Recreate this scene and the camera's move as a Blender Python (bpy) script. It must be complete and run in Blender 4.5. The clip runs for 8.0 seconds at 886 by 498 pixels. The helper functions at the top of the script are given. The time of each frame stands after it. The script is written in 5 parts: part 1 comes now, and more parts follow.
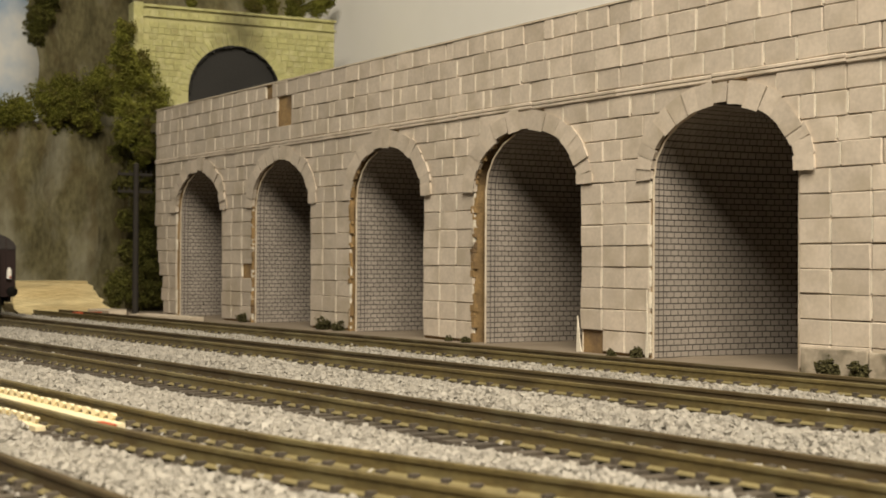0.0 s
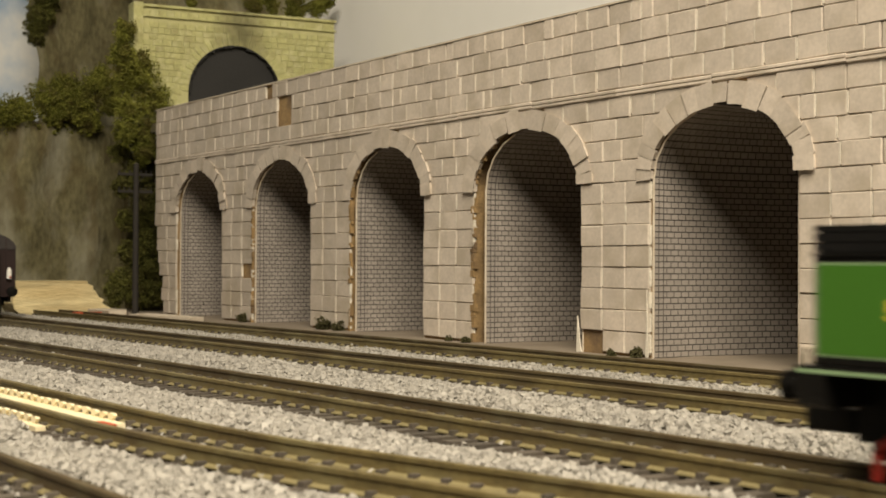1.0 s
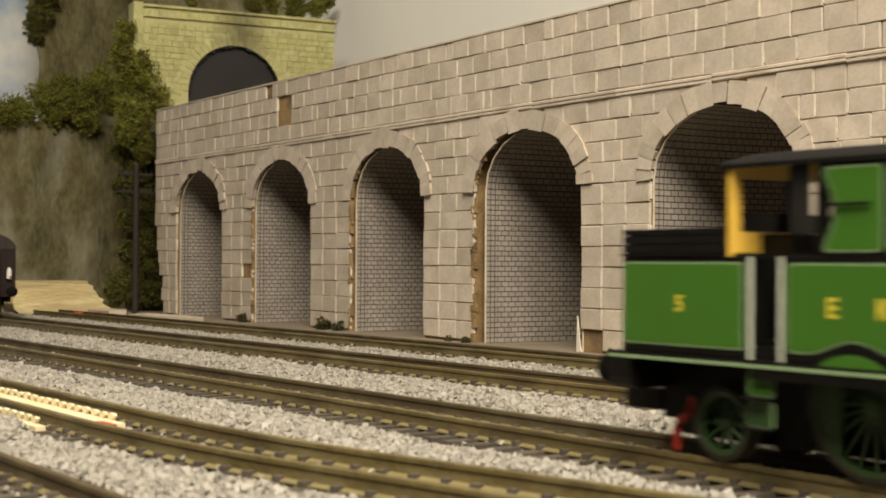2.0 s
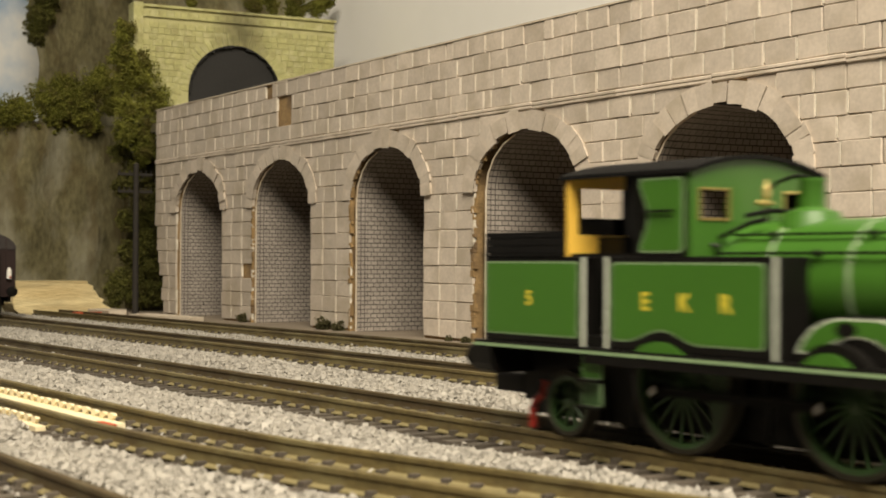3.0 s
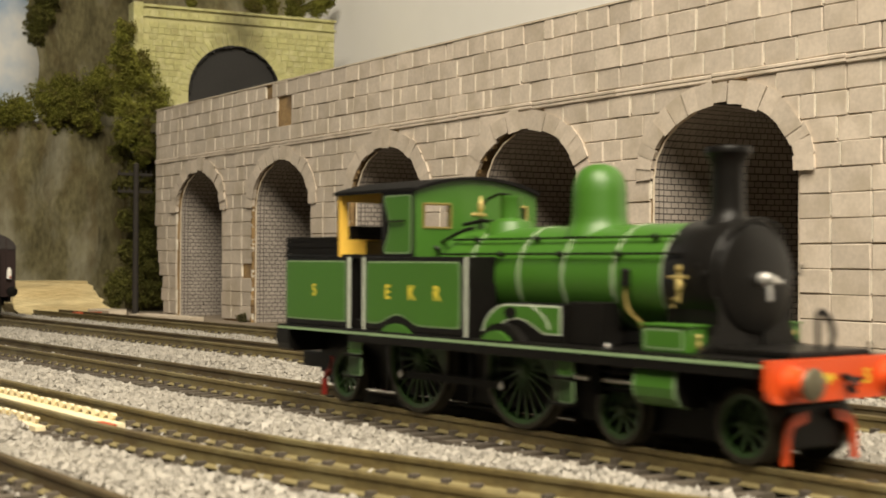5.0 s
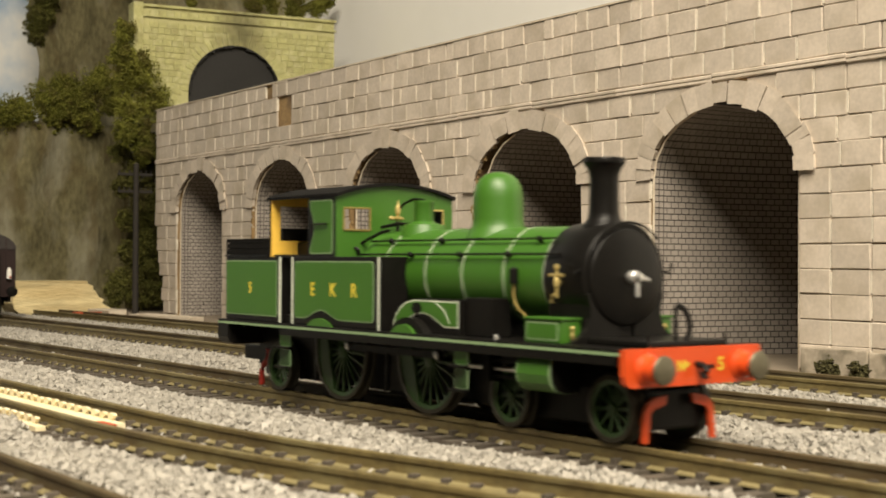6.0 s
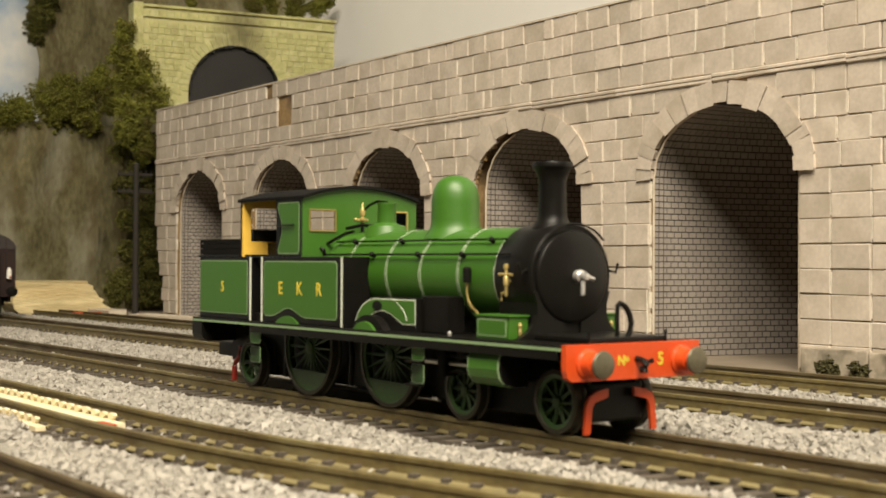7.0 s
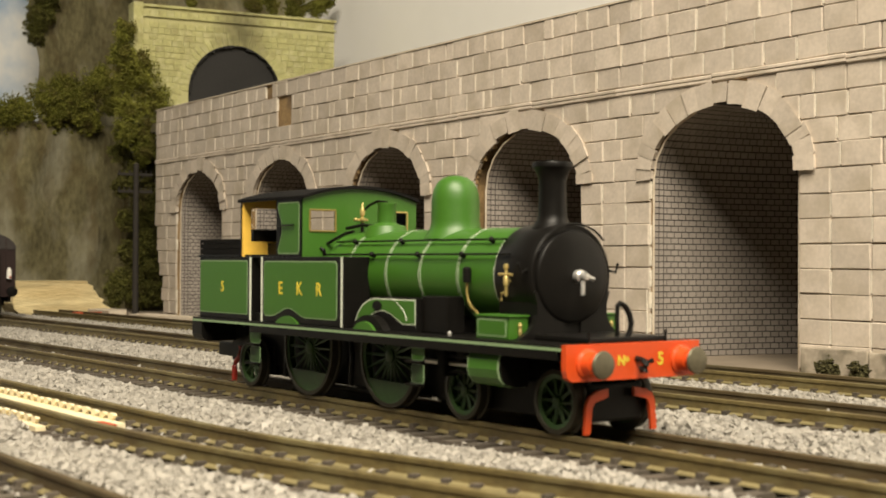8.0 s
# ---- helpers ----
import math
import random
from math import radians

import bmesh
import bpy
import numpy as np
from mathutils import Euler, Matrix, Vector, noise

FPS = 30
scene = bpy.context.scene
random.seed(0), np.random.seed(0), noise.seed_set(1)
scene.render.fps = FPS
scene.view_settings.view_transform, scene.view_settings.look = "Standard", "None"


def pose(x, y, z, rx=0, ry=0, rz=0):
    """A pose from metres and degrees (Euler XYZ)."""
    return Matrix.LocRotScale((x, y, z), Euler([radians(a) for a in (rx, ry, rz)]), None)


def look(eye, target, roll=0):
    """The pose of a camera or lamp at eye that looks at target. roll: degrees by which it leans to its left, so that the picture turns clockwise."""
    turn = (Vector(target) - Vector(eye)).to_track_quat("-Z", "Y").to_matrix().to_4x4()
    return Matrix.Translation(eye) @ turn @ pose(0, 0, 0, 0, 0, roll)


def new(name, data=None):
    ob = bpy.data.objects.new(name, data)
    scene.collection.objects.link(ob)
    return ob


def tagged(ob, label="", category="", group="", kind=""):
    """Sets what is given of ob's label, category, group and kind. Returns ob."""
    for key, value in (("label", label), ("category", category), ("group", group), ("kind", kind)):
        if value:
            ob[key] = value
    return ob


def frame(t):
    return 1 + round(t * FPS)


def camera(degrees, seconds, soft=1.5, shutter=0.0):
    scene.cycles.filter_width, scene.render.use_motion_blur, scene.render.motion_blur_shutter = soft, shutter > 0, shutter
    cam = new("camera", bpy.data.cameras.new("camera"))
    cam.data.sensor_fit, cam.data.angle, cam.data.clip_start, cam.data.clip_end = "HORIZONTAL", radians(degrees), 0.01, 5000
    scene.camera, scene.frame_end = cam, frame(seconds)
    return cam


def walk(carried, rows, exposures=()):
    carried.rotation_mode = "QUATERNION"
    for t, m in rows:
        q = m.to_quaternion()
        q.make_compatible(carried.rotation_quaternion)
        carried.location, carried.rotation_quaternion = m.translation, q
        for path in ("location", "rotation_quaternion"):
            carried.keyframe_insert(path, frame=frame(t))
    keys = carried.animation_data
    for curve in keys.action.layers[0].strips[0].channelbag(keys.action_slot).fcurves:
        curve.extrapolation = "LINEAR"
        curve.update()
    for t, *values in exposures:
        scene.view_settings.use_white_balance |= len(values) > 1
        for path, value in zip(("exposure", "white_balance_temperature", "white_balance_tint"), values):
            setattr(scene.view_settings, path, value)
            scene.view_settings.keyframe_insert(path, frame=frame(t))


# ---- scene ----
# A model railway at 1:76. Lengths below are in millimetres; MM turns them into metres.
# x runs along the tracks, y towards the arcade wall, z up; z = 0 is the top of the rails.
MM = 0.001
cam = camera(35.9, 8.0, soft=1.75, shutter=1.5)
EYE = (0.3084, -0.1739, 0.0315)
AIM = (0.3084 - 0.80867, -0.1739 + 0.58818, 0.0315 + 0.0096)
cam.data.dof.use_dof, cam.data.dof.focus_distance, cam.data.dof.aperture_fstop = True, 0.46, 56.0
walk(cam, [(0.0, look(EYE, AIM, 0.28)), (8.0, look(EYE, AIM, 0.28))],
     exposures=[(0.0, 0.0), (1.5, 0.0), (3.5, 0.13), (4.5, 0.17), (6.5, 0.22), (8.0, 0.2)])

# ---- light: a room with a ceiling light over the layout ----
world = bpy.data.worlds.new("room_air")
world.use_nodes = True
world.node_tree.nodes["Background"].inputs[0].default_value = (1.0, 0.93, 0.82, 1)
world.node_tree.nodes["Background"].inputs[1].default_value = 0.05
scene.world = world


def ceiling_lamp(x, y, z, sx, sy, watts, colour):
    d = bpy.data.lights.new("ceiling_lamp", "AREA")
    d.shape, d.size, d.size_y, d.energy, d.color = "RECTANGLE", sx, sy, watts, colour
    o = new("ceiling_lamp", d)
    o.matrix_world = pose(x, y, z)
    return o


ceiling_lamp(0.78, -0.46, 0.985, 1.1, 0.7, 48.5, (1.0, 0.89, 0.71))


# ---- materials ----
def nodes_of(name):
    m = bpy.data.materials.new(name)
    m.use_nodes = True
    nt = m.node_tree
    return m, nt, nt.nodes["Principled BSDF"]


def surface(name, base, rough=0.6, metal=0.0, vary=0.18, scale=120.0, fine=900.0, bump=0.15, dist=0.0003,
            stain=None, stain_amount=0.5, stain_scale=25.0, random_tint=0.0, island_tint=0.0, coat=0.0, stretch=(1, 1, 1), spec=0.5,
            stain2=None, stain2_amount=0.5, stain2_scale=60.0, soot_over=None):
    """A worn surface: coarse and fine variation of the base colour, stains, relief."""
    m, nt, b = nodes_of(name)
    N, L = nt.nodes, nt.links
    tc = N.new("ShaderNodeTexCoord")
    mp = N.new("ShaderNodeMapping")
    mp.inputs["Scale"].default_value = stretch
    L.new(tc.outputs["Object"], mp.inputs["Vector"])
    oi = N.new("ShaderNodeObjectInfo")
    shift = N.new("ShaderNodeVectorMath")
    shift.operation = "MULTIPLY_ADD"
    shift.inputs[1].default_value = (3.1, 5.7, 2.3)
    L.new(oi.outputs["Random"], shift.inputs[0])
    L.new(mp.outputs["Vector"], shift.inputs[2])
    n1, n2 = N.new("ShaderNodeTexNoise"), N.new("ShaderNodeTexNoise")
    n1.inputs["Scale"].default_value, n1.inputs["Detail"].default_value = scale, 5
    n2.inputs["Scale"].default_value, n2.inputs["Detail"].default_value = fine, 3
    for n in (n1, n2):
        L.new(shift.outputs[0], n.inputs["Vector"])
    add = N.new("ShaderNodeMath")
    add.operation = "ADD"
    L.new(n1.outputs["Fac"], add.inputs[0])
    L.new(n2.outputs["Fac"], add.inputs[1])
    rng = N.new("ShaderNodeMapRange")
    rng.inputs["From Min"].default_value, rng.inputs["From Max"].default_value = 0.6, 1.4
    rng.inputs["To Min"].default_value, rng.inputs["To Max"].default_value = 1 - vary, 1 + vary
    L.new(add.outputs[0], rng.inputs["Value"])
    value = rng.outputs[0]
    for amount, src in ((random_tint, oi.outputs["Random"]), (island_tint, None)):
        if amount:
            if src is None:
                src = N.new("ShaderNodeNewGeometry").outputs["Random Per Island"]
            r2 = N.new("ShaderNodeMapRange")
            r2.inputs["To Min"].default_value, r2.inputs["To Max"].default_value = 1 - amount, 1 + amount
            L.new(src, r2.inputs["Value"])
            mul = N.new("ShaderNodeMath")
            mul.operation = "MULTIPLY"
            L.new(value, mul.inputs[0])
            L.new(r2.outputs[0], mul.inputs[1])
            value = mul.outputs[0]
    col = N.new("ShaderNodeVectorMath")
    col.operation = "SCALE"
    col.inputs[0].default_value = base
    L.new(value, col.inputs["Scale"])
    out = col.outputs[0]
    if stain:
        n3 = N.new("ShaderNodeTexNoise")
        n3.inputs["Scale"].default_value, n3.inputs["Detail"].default_value = stain_scale, 6
        L.new(shift.outputs[0], n3.inputs["Vector"])
        ramp = N.new("ShaderNodeMapRange")
        ramp.inputs["From Min"].default_value, ramp.inputs["From Max"].default_value = 0.48, 0.68
        ramp.inputs["To Max"].default_value = stain_amount
        L.new(n3.outputs["Fac"], ramp.inputs["Value"])
        mix = N.new("ShaderNodeMix")
        mix.data_type = "RGBA"
        L.new(ramp.outputs[0], mix.inputs["Factor"])
        L.new(out, mix.inputs["A"])
        mix.inputs["B"].default_value = (*stain, 1)
        out = mix.outputs["Result"]
    if stain2:
        n4 = N.new("ShaderNodeTexNoise")
        n4.inputs["Scale"].default_value, n4.inputs["Detail"].default_value = stain2_scale, 5
        away = N.new("ShaderNodeVectorMath")
        away.inputs[1].default_value = (7.7, 1.3, 4.9)
        L.new(shift.outputs[0], away.inputs[0])
        L.new(away.outputs[0], n4.inputs["Vector"])
        ramp = N.new("ShaderNodeMapRange")
        ramp.inputs["From Min"].default_value, ramp.inputs["From Max"].default_value = 0.5, 0.66
        ramp.inputs["To Max"].default_value = stain2_amount
        L.new(n4.outputs["Fac"], ramp.inputs["Value"])
        mix = N.new("ShaderNodeMix")
        mix.data_type = "RGBA"
        L.new(ramp.outputs[0], mix.inputs["Factor"])
        L.new(out, mix.inputs["A"])
        mix.inputs["B"].default_value = (*stain2, 1)
        out = mix.outputs["Result"]
    if soot_over:
        # a smoke stain above a tunnel mouth: an uneven upright smear
        geo, off, length = N.new("ShaderNodeNewGeometry"), N.new("ShaderNodeVectorMath"), N.new("ShaderNodeVectorMath")
        off.operation, length.operation = "MULTIPLY_ADD", "LENGTH"
        kx, ky, kz = 0.0, 1 / 0.021, 1 / 0.03
        off.inputs[1].default_value = (kx, ky, kz)
        off.inputs[2].default_value = (0, -soot_over[1] * ky, -soot_over[2] * kz)
        L.new(geo.outputs["Position"], off.inputs[0])
        L.new(off.outputs[0], length.inputs[0])
        wob = N.new("ShaderNodeTexNoise")
        wob.inputs["Scale"].default_value, wob.inputs["Detail"].default_value = 130.0, 5
        L.new(geo.outputs["Position"], wob.inputs["Vector"])
        total = N.new("ShaderNodeMath")
        L.new(length.outputs["Value"], total.inputs[0])
        L.new(wob.outputs["Fac"], total.inputs[1])
        ramp = N.new("ShaderNodeMapRange")
        ramp.inputs["From Min"].default_value, ramp.inputs["From Max"].default_value = 0.6, 1.6
        ramp.inputs["To Min"].default_value, ramp.inputs["To Max"].default_value = 0.8, 0.0
        L.new(total.outputs[0], ramp.inputs["Value"])
        mix = N.new("ShaderNodeMix")
        mix.data_type = "RGBA"
        L.new(ramp.outputs[0], mix.inputs["Factor"])
        L.new(out, mix.inputs["A"])
        mix.inputs["B"].default_value = (0.10, 0.088, 0.042, 1)
        out = mix.outputs["Result"]
    L.new(out, b.inputs["Base Color"])
    b.inputs["Roughness"].default_value, b.inputs["Metallic"].default_value = rough, metal
    b.inputs["Coat Weight"].default_value = coat
    b.inputs["Specular IOR Level"].default_value = spec
    if bump:
        bp = N.new("ShaderNodeBump")
        bp.inputs["Strength"].default_value, bp.inputs["Distance"].default_value = bump, dist
        L.new(add.outputs[0], bp.inputs["Height"])
        L.new(bp.outputs[0], b.inputs["Normal"])
    return m


STONE = surface("stone_card", (0.555, 0.482, 0.40), 0.85, vary=0.15, scale=110, fine=700, bump=0.2, dist=0.0003,
                stain=(0.37, 0.31, 0.225), stain_amount=0.55, stain_scale=70, random_tint=0.10, island_tint=0.10)
CARD = surface("bare_card", (0.30, 0.195, 0.085), 0.9, vary=0.35, scale=160, bump=0.4, stain=(0.10, 0.065, 0.04), stain_scale=80, stain_amount=0.8)
PAPER_EDGE = surface("paper_edge", (0.62, 0.54, 0.43), 0.9, vary=0.15, stain=(0.35, 0.24, 0.12), stain_scale=90)
JOINT_PAPER = surface("joint_paper", (0.70, 0.645, 0.54), 0.9, vary=0.25, scale=200, fine=1200, bump=0.1)
GRIMY_STONE = surface("grimy_stone", (0.40, 0.345, 0.27), 0.9, vary=0.25, scale=120, fine=700, bump=0.3, dist=0.0003, random_tint=0.1,
                      stain=(0.17, 0.145, 0.10), stain_amount=0.85, stain_scale=95, stain2=(0.09, 0.085, 0.055), stain2_amount=0.7, stain2_scale=140)
MORTAR = surface("brick_paper_joint", (0.055, 0.048, 0.042), 0.9, vary=0.2)
BRICK = surface("brick_paper", (0.325, 0.287, 0.25), 0.85, vary=0.14, scale=60, fine=1200, bump=0.05, island_tint=0.10)
RAIL = surface("rusty_rail", (0.162, 0.125, 0.050), 0.5, metal=0.25, vary=0.4, scale=110, fine=1100, bump=0.35, dist=0.00015,
               stain=(0.070, 0.048, 0.026), stain_scale=85, stain_amount=0.7, stretch=(0.45, 1, 1),
               stain2=(0.225, 0.195, 0.095), stain2_amount=0.6, stain2_scale=150)
# Paler than the rail: the light on the foot's upper edge is in the colour.
RAIL_FOOT = surface("lit_rail_foot", (0.195, 0.162, 0.075), 0.6, metal=0.1, vary=0.2, scale=120, fine=1500, bump=0.2, dist=0.0001)
RAIL_DARK = surface("dark_brown_rail", (0.090, 0.064, 0.030), 0.6, metal=0.2, vary=0.25, scale=90, fine=1500, bump=0.2, dist=0.0001,
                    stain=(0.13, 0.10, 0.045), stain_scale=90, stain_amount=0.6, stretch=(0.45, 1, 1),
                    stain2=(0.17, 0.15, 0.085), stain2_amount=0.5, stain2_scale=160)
SLEEPER = surface("weathered_sleeper", (0.074, 0.060, 0.045), 0.85, vary=0.3, scale=200, bump=0.4, random_tint=0.25,
                  stain=(0.10, 0.085, 0.055), stain_scale=120, stain_amount=0.5)
BALLAST = surface("granite_chips", (0.30, 0.28, 0.243), 0.6, vary=0.12, scale=60, fine=2500, bump=0.15, island_tint=0.2)
BED = surface("track_bed", (0.13, 0.112, 0.085), 0.95, vary=0.3, scale=300, fine=1800, bump=0.8, dist=0.0008,
              stain=(0.075, 0.06, 0.045), stain_scale=90, stain_amount=0.7)
SHOULDER = surface("ballast_bed", (0.33, 0.308, 0.262), 0.95, vary=0.3, scale=500, fine=2200, bump=1.0, dist=0.001)
SAND = surface("sandy_ground", (0.225, 0.183, 0.135), 0.95, vary=0.15, scale=110, fine=1600, bump=0.4, dist=0.0004,
               stain=(0.17, 0.135, 0.095), stain_scale=35, stain_amount=0.6)
ROCK = surface("painted_rock", (0.128, 0.114, 0.060), 0.95, vary=0.5, scale=70, fine=380, bump=0.6, dist=0.0015,
               stain=(0.245, 0.232, 0.165), stain_scale=38, stain_amount=0.95, stretch=(1, 1, 0.5), spec=0.1,
               stain2=(0.082, 0.060, 0.026), stain2_amount=0.55, stain2_scale=75)
LEAF = surface("flock_foliage", (0.182, 0.186, 0.036), 0.95, vary=0.4, scale=80, bump=0, island_tint=0.45, spec=0.1, random_tint=0.22,
               stain=(0.105, 0.08, 0.03), stain_scale=75, stain_amount=0.75)
LEAF_DARK = surface("dark_foliage", (0.108, 0.108, 0.028), 0.95, vary=0.4, scale=80, bump=0, island_tint=0.45, spec=0.1, random_tint=0.25,
                    stain=(0.062, 0.05, 0.022), stain_scale=75, stain_amount=0.75)
WEED_LEAF = surface("withered_weed", (0.062, 0.057, 0.026), 0.95, vary=0.4, scale=200, bump=0, island_tint=0.5, spec=0.1)
TWIG = surface("twig", (0.07, 0.05, 0.03), 0.9)
PORTAL_CROWN = (-0.548, 0.2735, 0.192)
PORTAL = surface("yellow_sandstone", (0.43, 0.418, 0.185), 0.9, vary=0.2, scale=90, fine=700, bump=0.4, dist=0.0004,
                 stain=(0.30, 0.265, 0.12), stain_scale=85, stain_amount=0.6, random_tint=0.085,
                 stain2=(0.62, 0.60, 0.36), stain2_amount=0.4, stain2_scale=150, soot_over=PORTAL_CROWN)
PORTAL_JOINT = surface("pale_joint", (0.48, 0.46, 0.225), 0.95, vary=0.15, soot_over=PORTAL_CROWN)
# Serves the sooty arch edge and the painted-in darkness of the tunnel.
SOOT_AND_DARK = surface("soot_and_dark_black", (0.018, 0.017, 0.016), 0.8, vary=0.4, scale=40)
WHITE_BOARD = surface("white_board", (0.94, 0.925, 0.885), 0.75, vary=0.015, scale=4, fine=60, bump=0.03)
PLANK = surface("pale_wood", (0.72, 0.60, 0.33), 0.8, vary=0.26, scale=160, fine=900, bump=0.8, dist=0.0008,
                stain=(0.50, 0.36, 0.15), stain_scale=90, stain_amount=0.7, stretch=(1, 0.15, 1))
CREAM = surface("cream_plastic", (0.76, 0.67, 0.45), 0.6, vary=0.08, stain=(0.6, 0.45, 0.2), stain_scale=60, stain_amount=0.4)
RED_TAB = surface("red_tab", (0.42, 0.075, 0.025), 0.7, vary=0.2)
POLE_WOOD = surface("tarred_wood", (0.022, 0.018, 0.014), 0.8, vary=0.3)
MAROON = surface("dark_maroon_paint", (0.020, 0.009, 0.008), 0.5, vary=0.25)
ROOF_GREY = surface("dark_roof", (0.03, 0.024, 0.022), 0.7, vary=0.25)
WHITE = surface("white_paint", (0.78, 0.76, 0.70), 0.5, vary=0.05, bump=0.05)
GREEN = surface("apple_green_paint", (0.043, 0.132, 0.0125), 0.42, vary=0.06, scale=60, fine=1500, bump=0.03, dist=0.00005, spec=0.5)
WHEEL_GREEN = surface("dull_green_paint", (0.030, 0.070, 0.018), 0.5, vary=0.2, scale=200, bump=0.05, stain=(0.03, 0.028, 0.015), stain_scale=150)
BLACK = surface("satin_black_paint", (0.007, 0.0064, 0.0056), 0.36, vary=0.25, scale=150, bump=0.05, dist=0.00005, spec=0.16)
ROOF_BLACK = surface("matt_black_roof", (0.006, 0.0055, 0.005), 0.75, vary=0.4, scale=120, fine=900, bump=0.35, dist=0.0002, spec=0.12)
TYRE = surface("tyre_metal", (0.045, 0.040, 0.028), 0.5, metal=0.5, vary=0.2)
LINE_WHITE = surface("white_lining", (0.62, 0.66, 0.55), 0.5, vary=0.08, bump=0)
LINE_PALE = surface("pale_green_lining", (0.22, 0.32, 0.17), 0.5, vary=0.1, bump=0)
GOLD = surface("gold_lettering", (0.62, 0.50, 0.045), 0.5, vary=0.08, bump=0)
YELLOW = surface("cab_yellow", (0.80, 0.50, 0.075), 0.5, vary=0.08)
ORANGE = surface("vermilion_paint", (0.57, 0.066, 0.011), 0.38, vary=0.06, bump=0.03, dist=0.00005)
RED = surface("rear_red_paint", (0.33, 0.022, 0.012), 0.45, vary=0.15)
BRASS = surface("brass", (0.55, 0.43, 0.16), 0.36, metal=0.6, vary=0.15, bump=0.05)
OLD_BRASS = surface("dull_brass", (0.30, 0.225, 0.07), 0.4, metal=0.5, vary=0.2, bump=0.05)
STEEL = surface("bright_steel", (0.62, 0.61, 0.58), 0.35, metal=0.7, vary=0.1, bump=0.05)
BUFFER_FACE = surface("buffer_steel", (0.13, 0.115, 0.075), 0.5, metal=0.5, vary=0.25)
COAL = surface("coal", (0.012, 0.012, 0.012), 0.6, vary=0.4, scale=500, bump=1.0, dist=0.001)
# Darker than cream walls would be, so that little light bounces back.
DARK_ROOM = surface("dark_room_paint", (0.09, 0.082, 0.07), 0.9, vary=0.03, scale=3, fine=80, bump=0.05)
CARPET = surface("carpet", (0.10, 0.085, 0.07), 0.95, vary=0.25, scale=40, fine=500, bump=0.6)
TIMBER = surface("layout_timber", (0.36, 0.25, 0.14), 0.8, vary=0.2, scale=20, fine=300)

SKY, sky_nt, sky_bsdf = nodes_of("printed_cloudy_sky")
sky_tc = sky_nt.nodes.new("ShaderNodeTexCoord")
sky_noise = sky_nt.nodes.new("ShaderNodeTexNoise")
sky_noise.inputs["Scale"].default_value, sky_noise.inputs["Detail"].default_value = 15.0, 6
sky_ramp = sky_nt.nodes.new("ShaderNodeValToRGB")
sky_ramp.color_ramp.elements[0].position, sky_ramp.color_ramp.elements[0].color = 0.36, (0.27, 0.41, 0.60, 1)
sky_ramp.color_ramp.elements[1].position, sky_ramp.color_ramp.elements[1].color = 0.56, (0.80, 0.80, 0.78, 1)
sky_nt.links.new(sky_tc.outputs["Object"], sky_noise.inputs["Vector"])
sky_nt.links.new(sky_noise.outputs["Fac"], sky_ramp.inputs["Fac"])
sky_nt.links.new(sky_ramp.outputs["Color"], sky_bsdf.inputs["Base Color"])
sky_bsdf.inputs["Roughness"].default_value = 0.85


# ---- mesh helpers (millimetres in, metres out) ----
def mesh_of(name, bm, material, smooth=False):
    me = bpy.data.meshes.new(name)
    bmesh.ops.recalc_face_normals(bm, faces=bm.faces)
    for v in bm.verts:
        v.co *= MM
    for f in bm.faces:
        f.smooth = smooth
    bm.to_mesh(me)
    bm.free()
    me.materials.append(material)
    if smooth:
        me.set_sharp_from_angle(angle=radians(38))
    return me


def part(name, bm, material, parent, label="", smooth=False, at=None):
    ob = new(name, mesh_of(name, bm, material, smooth))
    ob.parent = parent
    if at:
        ob.location = Vector(at) * MM
    return tagged(ob, label)


def solid(name, bm, material, label, category="", kind="", group="", smooth=False):
    return tagged(new(name, mesh_of(name, bm, material, smooth)), label, category, group, kind)


def root(name, label, category, x=0, y=0, z=0, rz=0, group="", kind=""):
    ob = new(name)
    ob.empty_display_size = 0.01
    ob.matrix_basis = pose(x * MM, y * MM, z * MM, 0, 0, rz)
    return tagged(ob, label, category, group, kind)


def bm_new():
    return bmesh.new()


def box(bm, x0, x1, y0, y1, z0, z1, bevel=0.0):
    vs = [bm.verts.new((x, y, z)) for x in (x0, x1) for y in (y0, y1) for z in (z0, z1)]
    fs = [bm.faces.new([vs[i] for i in q]) for q in ((0, 1, 3, 2), (4, 6, 7, 5), (0, 4, 5, 1), (2, 3, 7, 6), (0, 2, 6, 4), (1, 5, 7, 3))]
    if bevel:
        bmesh.ops.bevel(bm, geom=list({e for f in fs for e in f.edges}), offset=bevel, segments=2, affect="EDGES", profile=0.6)
    return bm


AXES = {"x": (1, 2, 0), "y": (0, 2, 1), "z": (0, 1, 2)}


def prism(bm, poly, axis, a, b):
    """A polygon in the plane across an axis, from a to b along it. Points are the other two coordinates in xyz order."""
    i, j, k = AXES[axis]
    rings = []
    for d in (a, b):
        ring = []
        for p, q in poly:
            co = [0, 0, 0]
            co[i], co[j], co[k] = p, q, d
            ring.append(bm.verts.new(co))
        rings.append(ring)
    n = len(poly)
    bm.faces.new(rings[0])
    bm.faces.new(rings[1][::-1])
    for t in range(n):
        bm.faces.new((rings[0][t], rings[0][(t + 1) % n], rings[1][(t + 1) % n], rings[1][t]))
    return bm


